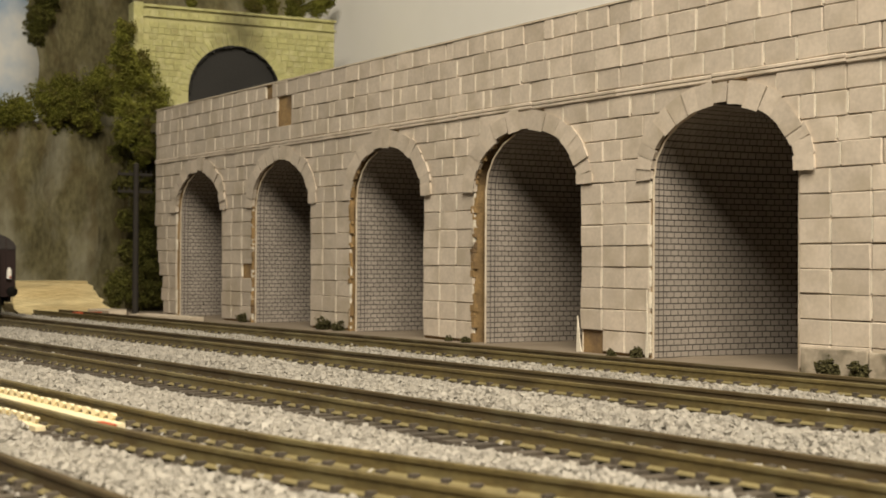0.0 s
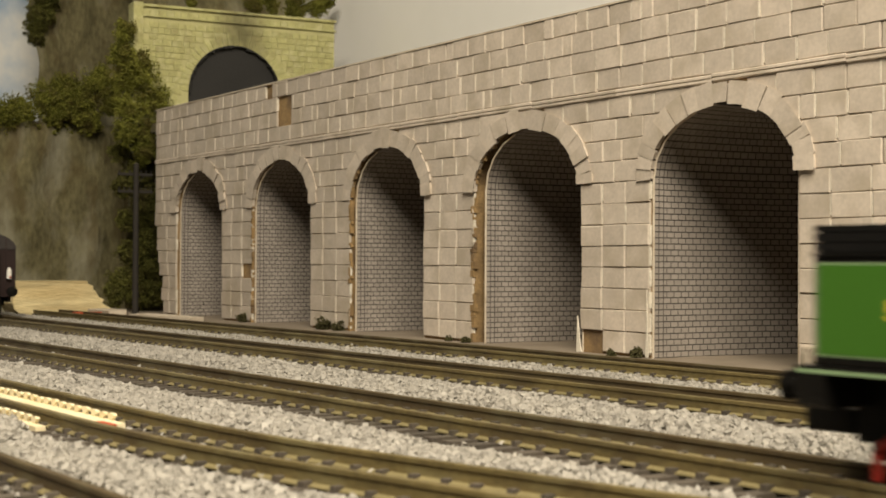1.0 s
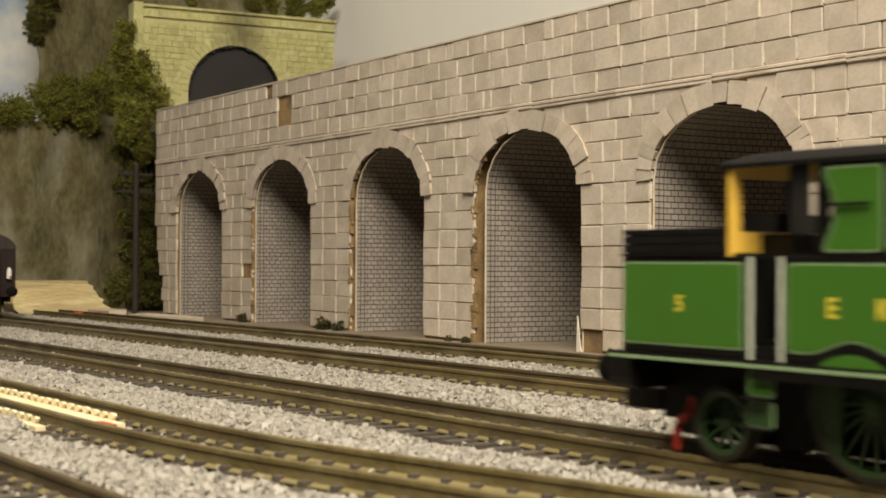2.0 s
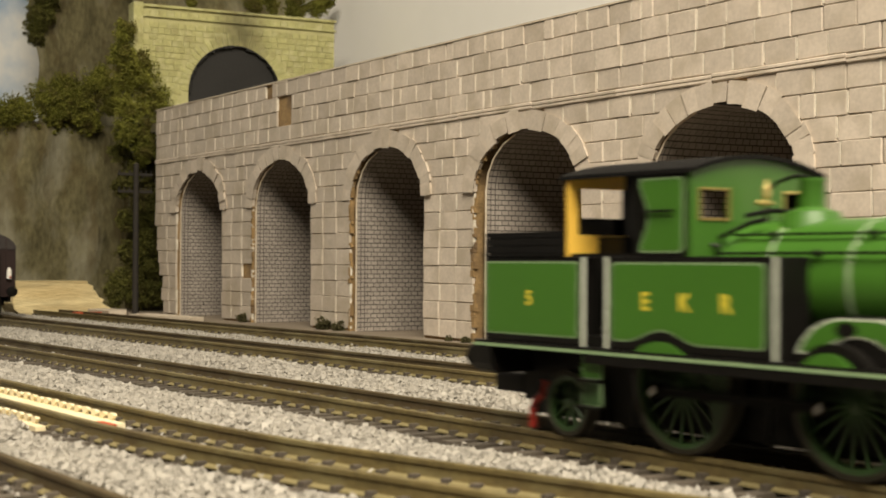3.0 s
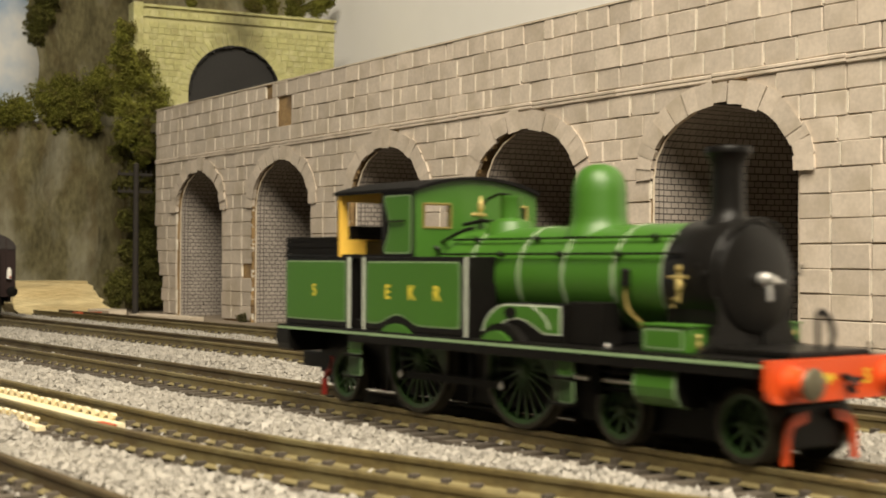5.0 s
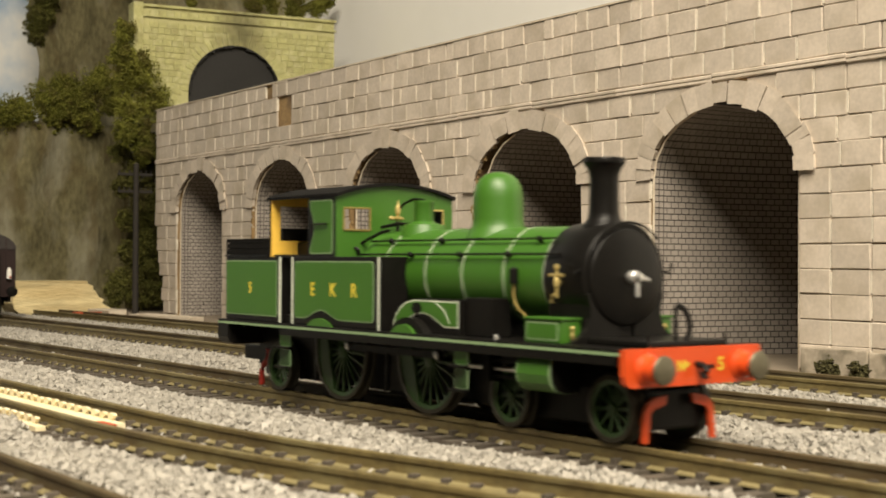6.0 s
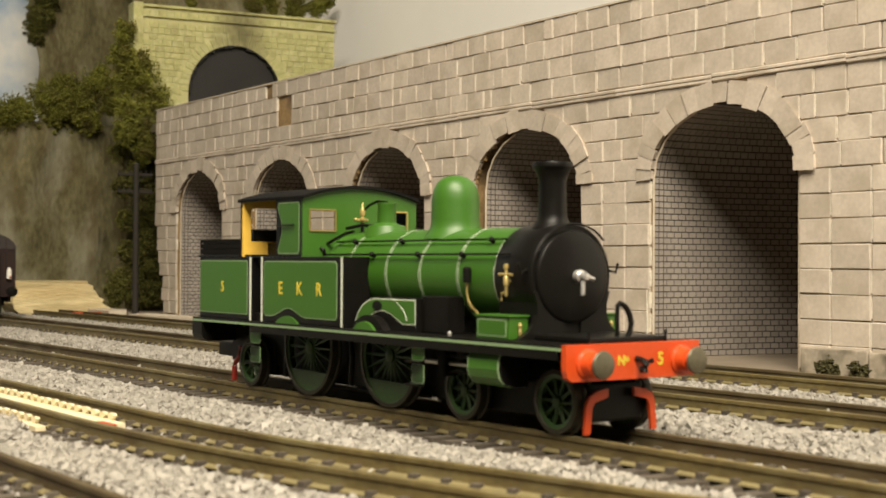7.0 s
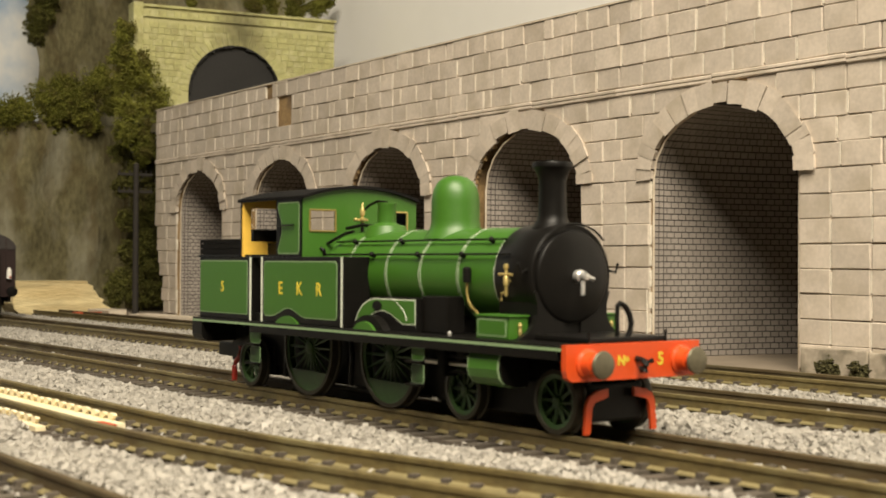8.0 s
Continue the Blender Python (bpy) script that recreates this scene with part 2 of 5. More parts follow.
def lathe(bm, profile, origin=(0, 0, 0), axis="z", n=24, close=True):
    """Turns (radius, height) pairs about an axis through origin."""
    i, j, k = AXES[axis]
    rings = []
    for r, h in profile:
        ring = []
        for t in range(n):
            a = 2 * math.pi * t / n
            co = list(origin)
            co[i] += r * math.cos(a)
            co[j] += r * math.sin(a)
            co[k] += h
            ring.append(bm.verts.new(co))
        rings.append(ring)
    for r0, r1 in zip(rings, rings[1:]):
        for t in range(n):
            bm.faces.new((r0[t], r0[(t + 1) % n], r1[(t + 1) % n], r1[t]))
    if close:
        bm.faces.new(rings[0])
        bm.faces.new(rings[-1][::-1])
    return bm


def rod(bm, pts, r, n=8):
    """A round bar along a polyline."""
    pts = [Vector(p) for p in pts]
    rings = []
    for i, p in enumerate(pts):
        d = (pts[min(i + 1, len(pts) - 1)] - pts[max(i - 1, 0)]).normalized()
        s = d.cross(Vector((0.31, 0.17, 0.93)))
        s = (s if s.length > 0.1 else d.cross(Vector((1, 0, 0)))).normalized()
        u = d.cross(s)
        rings.append([bm.verts.new(p + r * (math.cos(2 * math.pi * k / n) * s + math.sin(2 * math.pi * k / n) * u)) for k in range(n)])
    for r0, r1 in zip(rings, rings[1:]):
        for t in range(n):
            bm.faces.new((r0[t], r0[(t + 1) % n], r1[(t + 1) % n], r1[t]))
    bm.faces.new(rings[0])
    bm.faces.new(rings[-1][::-1])
    return bm


def rounded(x0, x1, z0, z1, r, n=4):
    pts = []
    for cx, cz, a0 in ((x1 - r, z1 - r, 0), (x0 + r, z1 - r, 90), (x0 + r, z0 + r, 180), (x1 - r, z0 + r, 270)):
        for k in range(n + 1):
            a = radians(a0 + 90 * k / n)
            pts.append((cx + r * math.cos(a), cz + r * math.sin(a)))
    return pts


def raw_mesh(name, verts, faces, material):
    """One mesh from big arrays, millimetres."""
    me = bpy.data.meshes.new(name)
    verts, faces = np.asarray(verts, dtype=np.float32) * MM, np.asarray(faces, dtype=np.int32)
    k = faces.shape[1]
    me.vertices.add(len(verts))
    me.vertices.foreach_set("co", verts.ravel())
    me.loops.add(faces.size)
    me.loops.foreach_set("vertex_index", faces.ravel())
    me.polygons.add(len(faces))
    me.polygons.foreach_set("loop_start", np.arange(len(faces), dtype=np.int32) * k)
    me.polygons.foreach_set("use_smooth", np.zeros(len(faces), dtype=bool))
    me.update(calc_edges=True)
    me.validate()
    me.materials.append(material)
    return me


# ---- the room: unseen, walls and ceiling coloured dark to limit bounced light ----
def room():
    X0, X1, Y0, Y1, Z0, Z1 = -1500, 2100, -2100, 420, -1250, 1030
    for name, b in (("wall_north", (X0, X1, Y1, Y1 + 100, Z0, Z1)), ("wall_south", (X0, X1, Y0 - 100, Y0, Z0, Z1)),
                    ("wall_west", (X0 - 100, X0, Y0, Y1, Z0, Z1)), ("wall_east", (X1, X1 + 100, Y0, Y1, Z0, Z1))):
        solid(name, box(bm_new(), *b), DARK_ROOM, "unseen room wall, coloured dark to limit bounced light", "wall", "structure")
    solid("floor", box(bm_new(), X0, X1, Y0, Y1, Z0 - 50, Z0), CARPET, "brown carpeted floor of the room", "floor", "structure")
    solid("ceiling", box(bm_new(), X0, X1, Y0, Y1, Z1, Z1 + 50), DARK_ROOM, "unseen room ceiling, coloured dark to limit bounced light", "ceiling", "structure")
    lamp = root("ceiling_light", "long white ceiling light over the layout", "lamp", 780, -460, 1030)
    part("housing", box(bm_new(), -560, 560, -360, 360, -40, 0, 3), WHITE, lamp)


room()

# ---- baseboard and ground ----
WALL_Y, WALL_SLOPE = 180.0, 0.04
WALL_TURN = -math.degrees(math.atan(WALL_SLOPE))
TRACKS = {"back": 136.0, "second": 74.0, "running": 0.0, "near": -63.4, "front": -109.0}


def near_line(x):
    """The near track's middle: straight, then bending towards the running track."""
    if x < 50:
        return TRACKS["near"]
    return TRACKS["near"] + (0.00125 * (x - 50) ** 2 if x < 132 else 8.4 + 0.2 * (x - 132))


def wall_pose():
    return 0, WALL_Y, 0, WALL_TURN


def ground():
    base = root("baseboard", "timber baseboard that carries the model railway", "baseboard")
    part("deck", box(bm_new(), -900, 560, -160, 400, -22, -5.6), TIMBER, base)
    part("fascia", box(bm_new(), -900, 560, -172, -160, -90, -5.2), TIMBER, base)
    for x in (-850, 500):
        for y in (-150, 350):
            part("leg", box(bm_new(), x, x + 45, y, y + 45, -1250, -22), TIMBER, base)
    # track bed: one uneven sheet
    bm = bm_new()
    nx, ny = 180, 44
    grid = [[bm.verts.new((-900 + 1460 * i / nx, -160 + 318 * j / ny, -4.7 + 0.5 * noise.noise(Vector((i * 0.9, j * 0.9, 0.3))))) for j in range(ny + 1)] for i in range(nx + 1)]
    for i in range(nx):
        for j in range(ny):
            bm.faces.new((grid[i][j], grid[i + 1][j], grid[i + 1][j + 1], grid[i][j + 1]))
    solid("ground", bm, BED, "dark weathered track bed under the rails", "ground", "structure", smooth=True)
    # the sandy strip along the arcade, and on into the arches
    bm = bm_new()
    nx, ny = 150, 26
    grid = [[bm.verts.new((-900 + 1460 * i / nx, 153 + 207 * j / ny + (3.0 * noise.noise(Vector((i * 0.35, 4.2, 0))) if j == 0 else 0),
                           (-4.4 if j == 0 else -3.2) + 0.35 * noise.noise(Vector((i * 0.6, j * 0.8, 7.3))))) for j in range(ny + 1)] for i in range(nx + 1)]
    for i in range(nx):
        for j in range(ny):
            bm.faces.new((grid[i][j], grid[i + 1][j], grid[i + 1][j + 1], grid[i][j + 1]))
    solid("ground_sand", bm, SAND, "bare sandy strip of ground along the arcade", "ground", "structure", smooth=True)
    # heaped ballast between the tracks
    for y0, y1, bend in ((97, 115, 0), (22, 55, 0), (-46, -22, 1), (-91, -83, 2)):
        bm = bm_new()
        nx = 200
        rows = []
        for i in range(nx + 1):
            x = -900 + 1460 * i / nx
            row = []
            bent = near_line(min(x, 235)) - TRACKS["near"]
            lo, hi = y0 + (bent if bend == 1 else 0), y1 + (bent if bend == 2 else 0)
            for j in range(9):
                f = j / 8
                y = lo - 3 + max(hi - lo + 6, 2) * f + 1.5 * noise.noise(Vector((x * 0.11, y0, f * 2)))
                z = -4.6 + 1.5 * min(1, 2.6 * min(f, 1 - f)) + 0.5 * noise.noise(Vector((x * 0.15, y * 0.15, 1.1)))
                row.append(bm.verts.new((x, y, z)))
            rows.append(row)
        for a, b in zip(rows, rows[1:]):
            for j in range(8):
                bm.faces.new((a[j], b[j], b[j + 1], a[j + 1]))
        solid("ballast_bed", bm, SHOULDER, "pale grey heaped ballast between two tracks", "ballast", "structure", smooth=True)


ground()

# ---- tracks ----
SLEEPER_PITCH = 6.8


def sleeper_mesh():
    bm = bm_new()
    box(bm, -1.6, 1.6, -16, 16, -5.4, -3.4)
    for s in (-1, 1):
        for d in (-1, 1):
            y = s * 8.25 + d * 1.25
            box(bm, -0.7, 0.7, y - 0.95, y + 0.95, -3.4, -2.4)
    return mesh_of("sleeper", bm, SLEEPER)


SLEEPER_MESH = sleeper_mesh()


def sweep(prof, x0, x1, offset, line):
    """A profile drawn along a track at a sideways offset from its line."""
    bm = bm_new()
    n = 2 if line is None else int((x1 - x0) / 10)
    rings = []
    for i in range(n + 1):
        x = x0 + (x1 - x0) * i / n
        y, turn = (0, 0) if line is None else (line(x), math.atan((line(x + 1) - line(x - 1)) / 2))
        rings.append([bm.verts.new((x - (offset + p) * math.sin(turn), y + (offset + p) * math.cos(turn), q)) for p, q in prof])
    for r0, r1 in zip(rings, rings[1:]):
        for k in range(len(prof)):
            bm.faces.new((r0[k], r0[(k + 1) % len(prof)], r1[(k + 1) % len(prof)], r1[k]))
    bm.faces.new(rings[0])
    bm.faces.new(rings[-1][::-1])
    return bm


RAIL_PROFILE = [(-0.5, -3.0), (0.5, -3.0), (0.40, -1.1), (0.72, -0.8), (0.72, -0.14), (0.54, 0), (-0.54, 0), (-0.72, -0.14), (-0.72, -0.8), (-0.40, -1.1)]
FOOT_PROFILE = [(-1.55, -3.4), (1.55, -3.4), (1.55, -3.15), (0.5, -2.75), (-0.5, -2.75), (-1.55, -3.15)]


def track(y, x0, x1, label, line=None):
    rnd = random.Random(int(y) + 500)
    t = root("railway_track", label, "railway track", 0, 0 if line else y, 0, group="model railway tracks")
    for s in (-1, 1):
        # Far rails of the three back tracks and both front rails are darker brown.
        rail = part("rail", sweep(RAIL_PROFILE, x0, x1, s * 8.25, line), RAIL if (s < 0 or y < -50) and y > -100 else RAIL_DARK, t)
        part("rail_foot", sweep(FOOT_PROFILE, x0, x1, s * 8.25, line), RAIL_FOOT if s < 0 or y < 30 else RAIL, rail, "olive rail foot between the chairs, its lit top coloured paler")
    x = x0 + 3
    while x < x1 - 3:
        o = new("sleeper", SLEEPER_MESH)
        o.parent = t
        mid, turn = (line(x), math.degrees(math.atan((line(x + 1) - line(x - 1)) / 2))) if line else (0, 0)
        o.matrix_basis = pose(x * MM, (mid + rnd.uniform(-0.4, 0.4)) * MM, 0, 0, 0, turn + rnd.uniform(-1.2, 1.2))
        x += SLEEPER_PITCH
    return t


track(TRACKS["back"], -548, 180, "weathered brown model track beside the arcade")
track(TRACKS["second"], -700, 200, "weathered brown model track between ballast strips")
track(TRACKS["running"], -420, 330, "weathered brown model track under the green locomotive")
track(TRACKS["near"], -220, 235, "weathered brown model track with a cream insert", near_line)
track(TRACKS["front"], -60, 330, "weathered dark model track at the front edge")

# ---- the arcade wall ----
# u runs along the wall (towards the camera's side), w out of its face, z up
ARCHES = ((-457, 34), (-347, 34.5), (-237, 33.5), (-127, 36.3), (-16, 35.3))
LINERS = ((-454, 33), (-345.5, 34), (-235, 31.5), (-123, 33), (-15.8, 34.7))
SPRING, RISE, RING = 62.0, 25.2, 7.0
WALL_U0, WALL_U1, WALL_TOP, STRING = -526.0, 130.0, 129.5, 95.6
arcade = root("arcade_wall", "grey-beige stone-block card wall with five open arches", "wall", *wall_pose(), kind="structure")


def arch_half(hw, z, grow=0.0):
    """Half the width of an opening at a height; none above the crown."""
    if z <= SPRING:
        return hw + grow
    q = (z - SPRING) / (RISE + grow)
    return (hw + grow) * math.sqrt(1 - q * q) if q < 1 else 0.0


def arcade_core():
    """The card core: a panel with the arches cut through it, 6 mm thick."""
    bm = bm_new()
    outline = [(WALL_U0 + 17, -5)]
    for c, hw in ARCHES:
        outline.append((c - hw, -5))
        for k in range(25):
            a = math.pi * (1 - k / 24)
            outline.append((c + hw * math.cos(a), SPRING + RISE * math.sin(a)))
        outline.append((c + hw, -5))
    outline += [(WALL_U1, -5), (WALL_U1, WALL_TOP), (WALL_U0, WALL_TOP), (WALL_U0, 64)]
    prism(bm, outline, "y", 0.0, 6.0)
    part("core", bm, CARD, arcade, "bare ochre card behind the stones")
    part("capping", box(bm_new(), WALL_U0, WALL_U1, -1.4, 6.5, WALL_TOP, WALL_TOP + 0.7), PAPER_EDGE, arcade)


arcade_core()


def block_shape(w, h, rnd):
    """Corners and faces of a stone with worn, uneven chamfered edges, about 1.1 mm proud."""
    p, q = w / 2, h / 2
    corners = ((-p, -q), (p, -q), (p, q), (-p, q))
    verts = [(x, 0, z) for x, z in corners] + [(x, -0.55, z) for x, z in corners]
    for x, z in corners:
        c, d = rnd.uniform(0.3, 0.6), rnd.uniform(0.15, 0.4)
        verts.append((x - math.copysign(c, x), -1.1 + rnd.uniform(-0.1, 0.1), z - math.copysign(d, z)))
    faces = [(r + t, r + (t + 1) % 4, r + 4 + (t + 1) % 4, r + 4 + t) for r in (0, 4) for t in range(4)] + [(8, 9, 10, 11)]
    return verts, faces


MISSING = ((-351.8, -335, 105.5, 121), (-366, -357.5, 121, 130), (-394.5, -384, 22, 30), (-91, -78, -2, 6))


def stone_rows():
    rnd = random.Random(11)
    out = []
    heights = [(-2.2 + 8.02 * i, -2.2 + 8.02 * (i + 1)) for i in range(12)]
    heights[-1] = (heights[-1][0], STRING - 1.3)
    step = (WALL_TOP - STRING - 1.6) / 4
    heights += [(STRING + 1.6 + step * i, STRING + 1.6 + step * (i + 1)) for i in range(4)]
    for i, (z0, z1) in enumerate(heights):
        ragged = WALL_U0 + (0 if z0 > 60 else 7 * (1 - z0 / 60) * 2 + rnd.uniform(-2, 2))
        spans, u = [], ragged
        for c, hw in ARCHES:
            half = arch_half(hw, z0, 0.0) if z0 < SPRING - 1 else max(arch_half(hw, z0, 0.3), arch_half(hw, (z0 + z1) / 2, RING * (0.6 if z0 < 77 else 0.2)))
            if half:
                spans.append((u, c - half))
                u = c + half
        spans.append((u, WALL_U1))
        for s0, s1 in spans:
            width = s1 - s0
            if width < 3:
                continue
            if width < 60:
                n = max(1, round(width / 13.5))
                lengths = [width / n * rnd.uniform(0.97, 1.03) for _ in range(n)]
                if z0 > SPRING:
                    lengths = [v * rnd.uniform(0.7, 1.3) for v in lengths]
            else:
                lengths, left = [], width
                first = True
                while left > 24:
                    d = rnd.choice((11.5, 12.5, 13, 12, 14)) if not first or i % 2 else 7.0
                    if z0 < SPRING:
                        d = 13.0 if first else 16.0 + rnd.uniform(-0.3, 0.3)
                    elif rnd.random() < 0.10:
                        d *= 0.45
                    if z0 > SPRING:
                        d *= 1 + 0.13 * min(1, max(0, (s1 - left + 170) / 130))
                    lengths.append(d)
                    left -= d
                    first = False
                lengths.append(left)
            k = width / sum(lengths)
            a = s0
            for d in lengths:
                d *= k
                zm = (z0 + z1) / 2
                pieces = [(a, a + d)]
                for m0, m1, h0, h1 in MISSING:
                    if h0 < zm < h1:
                        pieces = [q for p0, p1 in pieces for q in ((p0, min(p1, m0)), (max(p0, m1), p1)) if q[1] - q[0] > 1.2]
                out += [(p0, p1, z0, z1) for p0, p1 in pieces]
                a += d
    return out


# voussoirs round each arch
def voussoirs():
    rnd = random.Random(5)
    for c, hw in ARCHES:
        # short stones at the haunches, longer ones towards the crown
        cuts = [0.0]
        while cuts[-1] < math.pi - 0.3:
            cuts.append(cuts[-1] + (0.155 if abs(cuts[-1] - math.pi / 2) > 0.75 else 0.21) * rnd.uniform(0.8, 1.2))
        cuts = [a * math.pi / cuts[-1] for a in cuts]
        for k, (b0, b1) in enumerate(zip(cuts, cuts[1:])):
            bm = bm_new()
            a0, a1 = b0 + rnd.uniform(0.004, 0.024), b1 - rnd.uniform(0.004, 0.024)
            inner, outer = rnd.uniform(-1.1, 0.4), RING + rnd.uniform(-1.0, 0.9)
            q = [0, 0.33, 0.67, 1]
            poly = [(c + (hw + inner) * math.cos(a0 + (a1 - a0) * t), SPRING + (RISE + inner) * math.sin(a0 + (a1 - a0) * t)) for t in q]
            poly += [(c + (hw + outer) * math.cos(a0 + (a1 - a0) * t), SPRING + (RISE + outer) * math.sin(a0 + (a1 - a0) * t)) for t in q[::-1]]
            prism(bm, poly, "y", 0.0, -2.0 + rnd.uniform(-0.45, 0.3))
            bmesh.ops.rotate(bm, verts=bm.verts, cent=(poly[0][0], 0, poly[0][1]), matrix=Matrix.Rotation(rnd.uniform(-0.045, 0.045), 3, "Y"))
            front = max(bm.faces, key=lambda f: -f.calc_center_median().y)
            bmesh.ops.bevel(bm, geom=list(front.edges), offset=0.5, segments=1, affect="EDGES")
            part("voussoir", bm, STONE, arcade)


def string_course():
    rnd = random.Random(8)
    u = WALL_U0
    while u < WALL_U1:
        d = min(rnd.uniform(50, 70), WALL_U1 - u)
        z = STRING + rnd.uniform(-0.25, 0.25)
        prof = [(0, z - 1.5), (-1.4, z - 1.4), (-1.75, z - 1.1), (-1.75, z - 0.4), (-1.5, z - 0.15), (-1.5, z + 0.05), (-1.9, z + 0.25), (-1.9, z + 1.05), (-1.5, z + 1.4), (0, z + 1.6)]
        part("string_course", prism(bm_new(), prof, "x", u + 0.15, u + d - 0.15), STONE, arcade)
        u += d


def liner(c, hw, single=False):
    """A rounded niche of printed brick paper behind an arch."""
    t = root("arch_lining", "grey brick-paper lining inside an arch", "arch lining", *wall_pose(), group="arch linings", kind="structure")
    depth = 86.0
    rise = RISE * 0.985

    def point(p, q, inset=0.0):
        # p: 0..1 round the plan from the near left edge to the right edge; q: height along the surface
        if q <= SPRING:
            k, z = 1.0, q
        else:
            a = min((q - SPRING) / 31.0, 1) * math.pi / 2
            k, z = math.cos(a), SPRING + (rise - inset) * math.sin(a)
        a = math.pi * p
        return (c - (hw - inset) * k * math.cos(a), 0.3 + (depth - inset) * (0.45 + 0.55 * k) * math.sin(a) ** 0.8, z)

    ps = 96
    qs = [-4.6] + [SPRING * i / 4 for i in range(1, 5)] + [SPRING + 31.0 * i / 36 for i in range(1, 37)]
    bm = bm_new()
    g = [[bm.verts.new(point(i / ps, q)) for q in qs] for i in range(ps + 1)]
    for i in range(ps):
        for j in range(len(qs) - 1):
            bm.faces.new((g[i][j], g[i + 1][j], g[i + 1][j + 1], g[i][j + 1]))
    bmesh.ops.remove_doubles(bm, verts=bm.verts, dist=0.001)
    part("paper_shell", bm, MORTAR, t, "dark printed joints", smooth=True)
    # bricks laid round the shell in even lengths
    fine = [point(i / 400, 0) for i in range(401)]
    run = [0.0]
    for a, b in zip(fine, fine[1:]):
        run.append(run[-1] + math.dist(a, b))

    def at(s):
        return float(np.interp(s, run, np.linspace(0, 1, 401)))

    verts, faces, pieces = [], [], []
    course, length, gap = 2.2, 3.6, 0.42
    row = 0
    q = -3.2
    while q < SPRING + 29:
        spans = [(0.3, 2.2), (2.65, 4.55)]
        s = 5.0 + (0 if row % 2 else length / 2 - 0.2)
        if row % 2 == 0:
            spans.append((5.0, 5.0 + length / 2 - 0.2 - gap))
        while s + length < run[-1] * 0.97:
            spans.append((s, s + length - gap))
            s += length
        for s0, s1 in spans:
            z0, z1 = q + gap / 2, q + course - gap / 2
            corners = [point(at(s_), z_, inset) for inset in (0.0, 0.13) for s_, z_ in ((s0, z0), (s1, z0), (s1, z1), (s0, z1))]
            if single and z1 < SPRING and s1 < 42 and len(pieces) < 300:
                pieces.append(corners)
                continue
            base = len(verts)
            for inset in (0.0, 0.13):
                for s_, z_ in ((s0, z0), (s1, z0), (s1, z1), (s0, z1)):
                    verts.append(point(at(s_), z_, inset))
            faces += [[base + 4, base + 5, base + 6, base + 7]] + [[base + k, base + (k + 1) % 4, base + 4 + (k + 1) % 4, base + 4 + k] for k in range(4)]
        q += course
        row += 1
    ob = new("bricks", raw_mesh("bricks", verts, faces, BRICK))
    ob.parent = t
    tagged(ob, "grey-beige bricks in stretcher bond", kind="stuff")
    for corners in pieces:
        quads = [[4, 5, 6, 7]] + [[k, (k + 1) % 4, 4 + (k + 1) % 4, 4 + k] for k in range(4)]
        o = new("brick", raw_mesh("brick", corners, quads, BRICK))
        o.parent = t
    # the paper's bare front edge
    bm = bm_new()
    for side in (-1, 1):
        pts = [(c + side * (hw - 0.2), 0.1, z) for z in (-4, 20, 40, SPRING)]
        pts += [(c + side * (hw - 0.2) * math.cos(a), 0.1, SPRING + (rise - 0.2) * math.sin(a)) for a in (0.3, 0.6, 0.9, 1.2)]
        rod(bm, pts, 0.42, 6)
    part("paper_edge", bm, PAPER_EDGE, t, "torn pale paper edge")
    return t


def torn_edges():
    """Ragged bare card, flaked plaster and curled paper along the left jambs of the arches."""
    rnd = random.Random(44)
    for (c, hw), width, top in zip(ARCHES[1:4], (1.6, 1.9, 2.4), (62, 80, 84)):
        for name, material, wide, proud, label in (("torn_card", CARD, width, -1.3, "ragged ochre card edge"), ("flaked_plaster", PAPER_EDGE, width * 0.55, -1.7, "pale flaked plaster")):
            bm = bm_new()
            z = -3.0
            while z < top:
                d = rnd.uniform(1.0, 4.5)
                if rnd.random() < (0.75 if name == "torn_card" else 0.13):
                    half = arch_half(hw, min(z + d / 2, top))
                    a, b = c - half - rnd.uniform(0.2, 0.9) * wide, c - half + rnd.uniform(0.1, 0.7) * wide
                    lean = 0.0 if z < SPRING else rnd.uniform(0.3, 1.0) * (z - SPRING) * 0.12
                    prism(bm, [(a, z), (b, z + rnd.uniform(-0.4, 0.4)), (b + lean + rnd.uniform(-0.5, 0.4), z + d), (a + lean + rnd.uniform(-0.4, 0.5), z + d - rnd.uniform(0, 0.6))], "y", 0.2, proud + rnd.uniform(-0.3, 0.4))
                z += d
            part(name, bm, material, arcade, label)
    # curled white paper at two feet
    part("torn_paper", prism(bm_new(), [(-91.6, -3), (-88.6, -3), (-89.6, 0.5), (-90.4, 6.5), (-91.2, 11), (-91.5, 4)], "y", -2.2, -1.7), JOINT_PAPER, arcade, "curled white paper scrap")
    part("torn_paper", prism(bm_new(), [(-52.6, -3), (-51.0, -3), (-51.3, 6), (-51.9, 22), (-52.2, 5)], "y", -1.9, -1.5), JOINT_PAPER, arcade, "curled white paper scrap")


torn_edges()
for c_, hw_ in LINERS:
    liner(c_, hw_, c_ > -50)
voussoirs()
string_course()


# ---- upper level, portal and backdrops ----
def upper_deck():
    bm = box(bm_new(), -615, 120, 0, 172, 118, 124)
    o = root("upper_deck", "plain grey-brown painted shelf behind the arcade parapet", "shelf", 0, 187, 0, WALL_TURN, kind="structure")
    part("shelf", bm, ROCK, o)


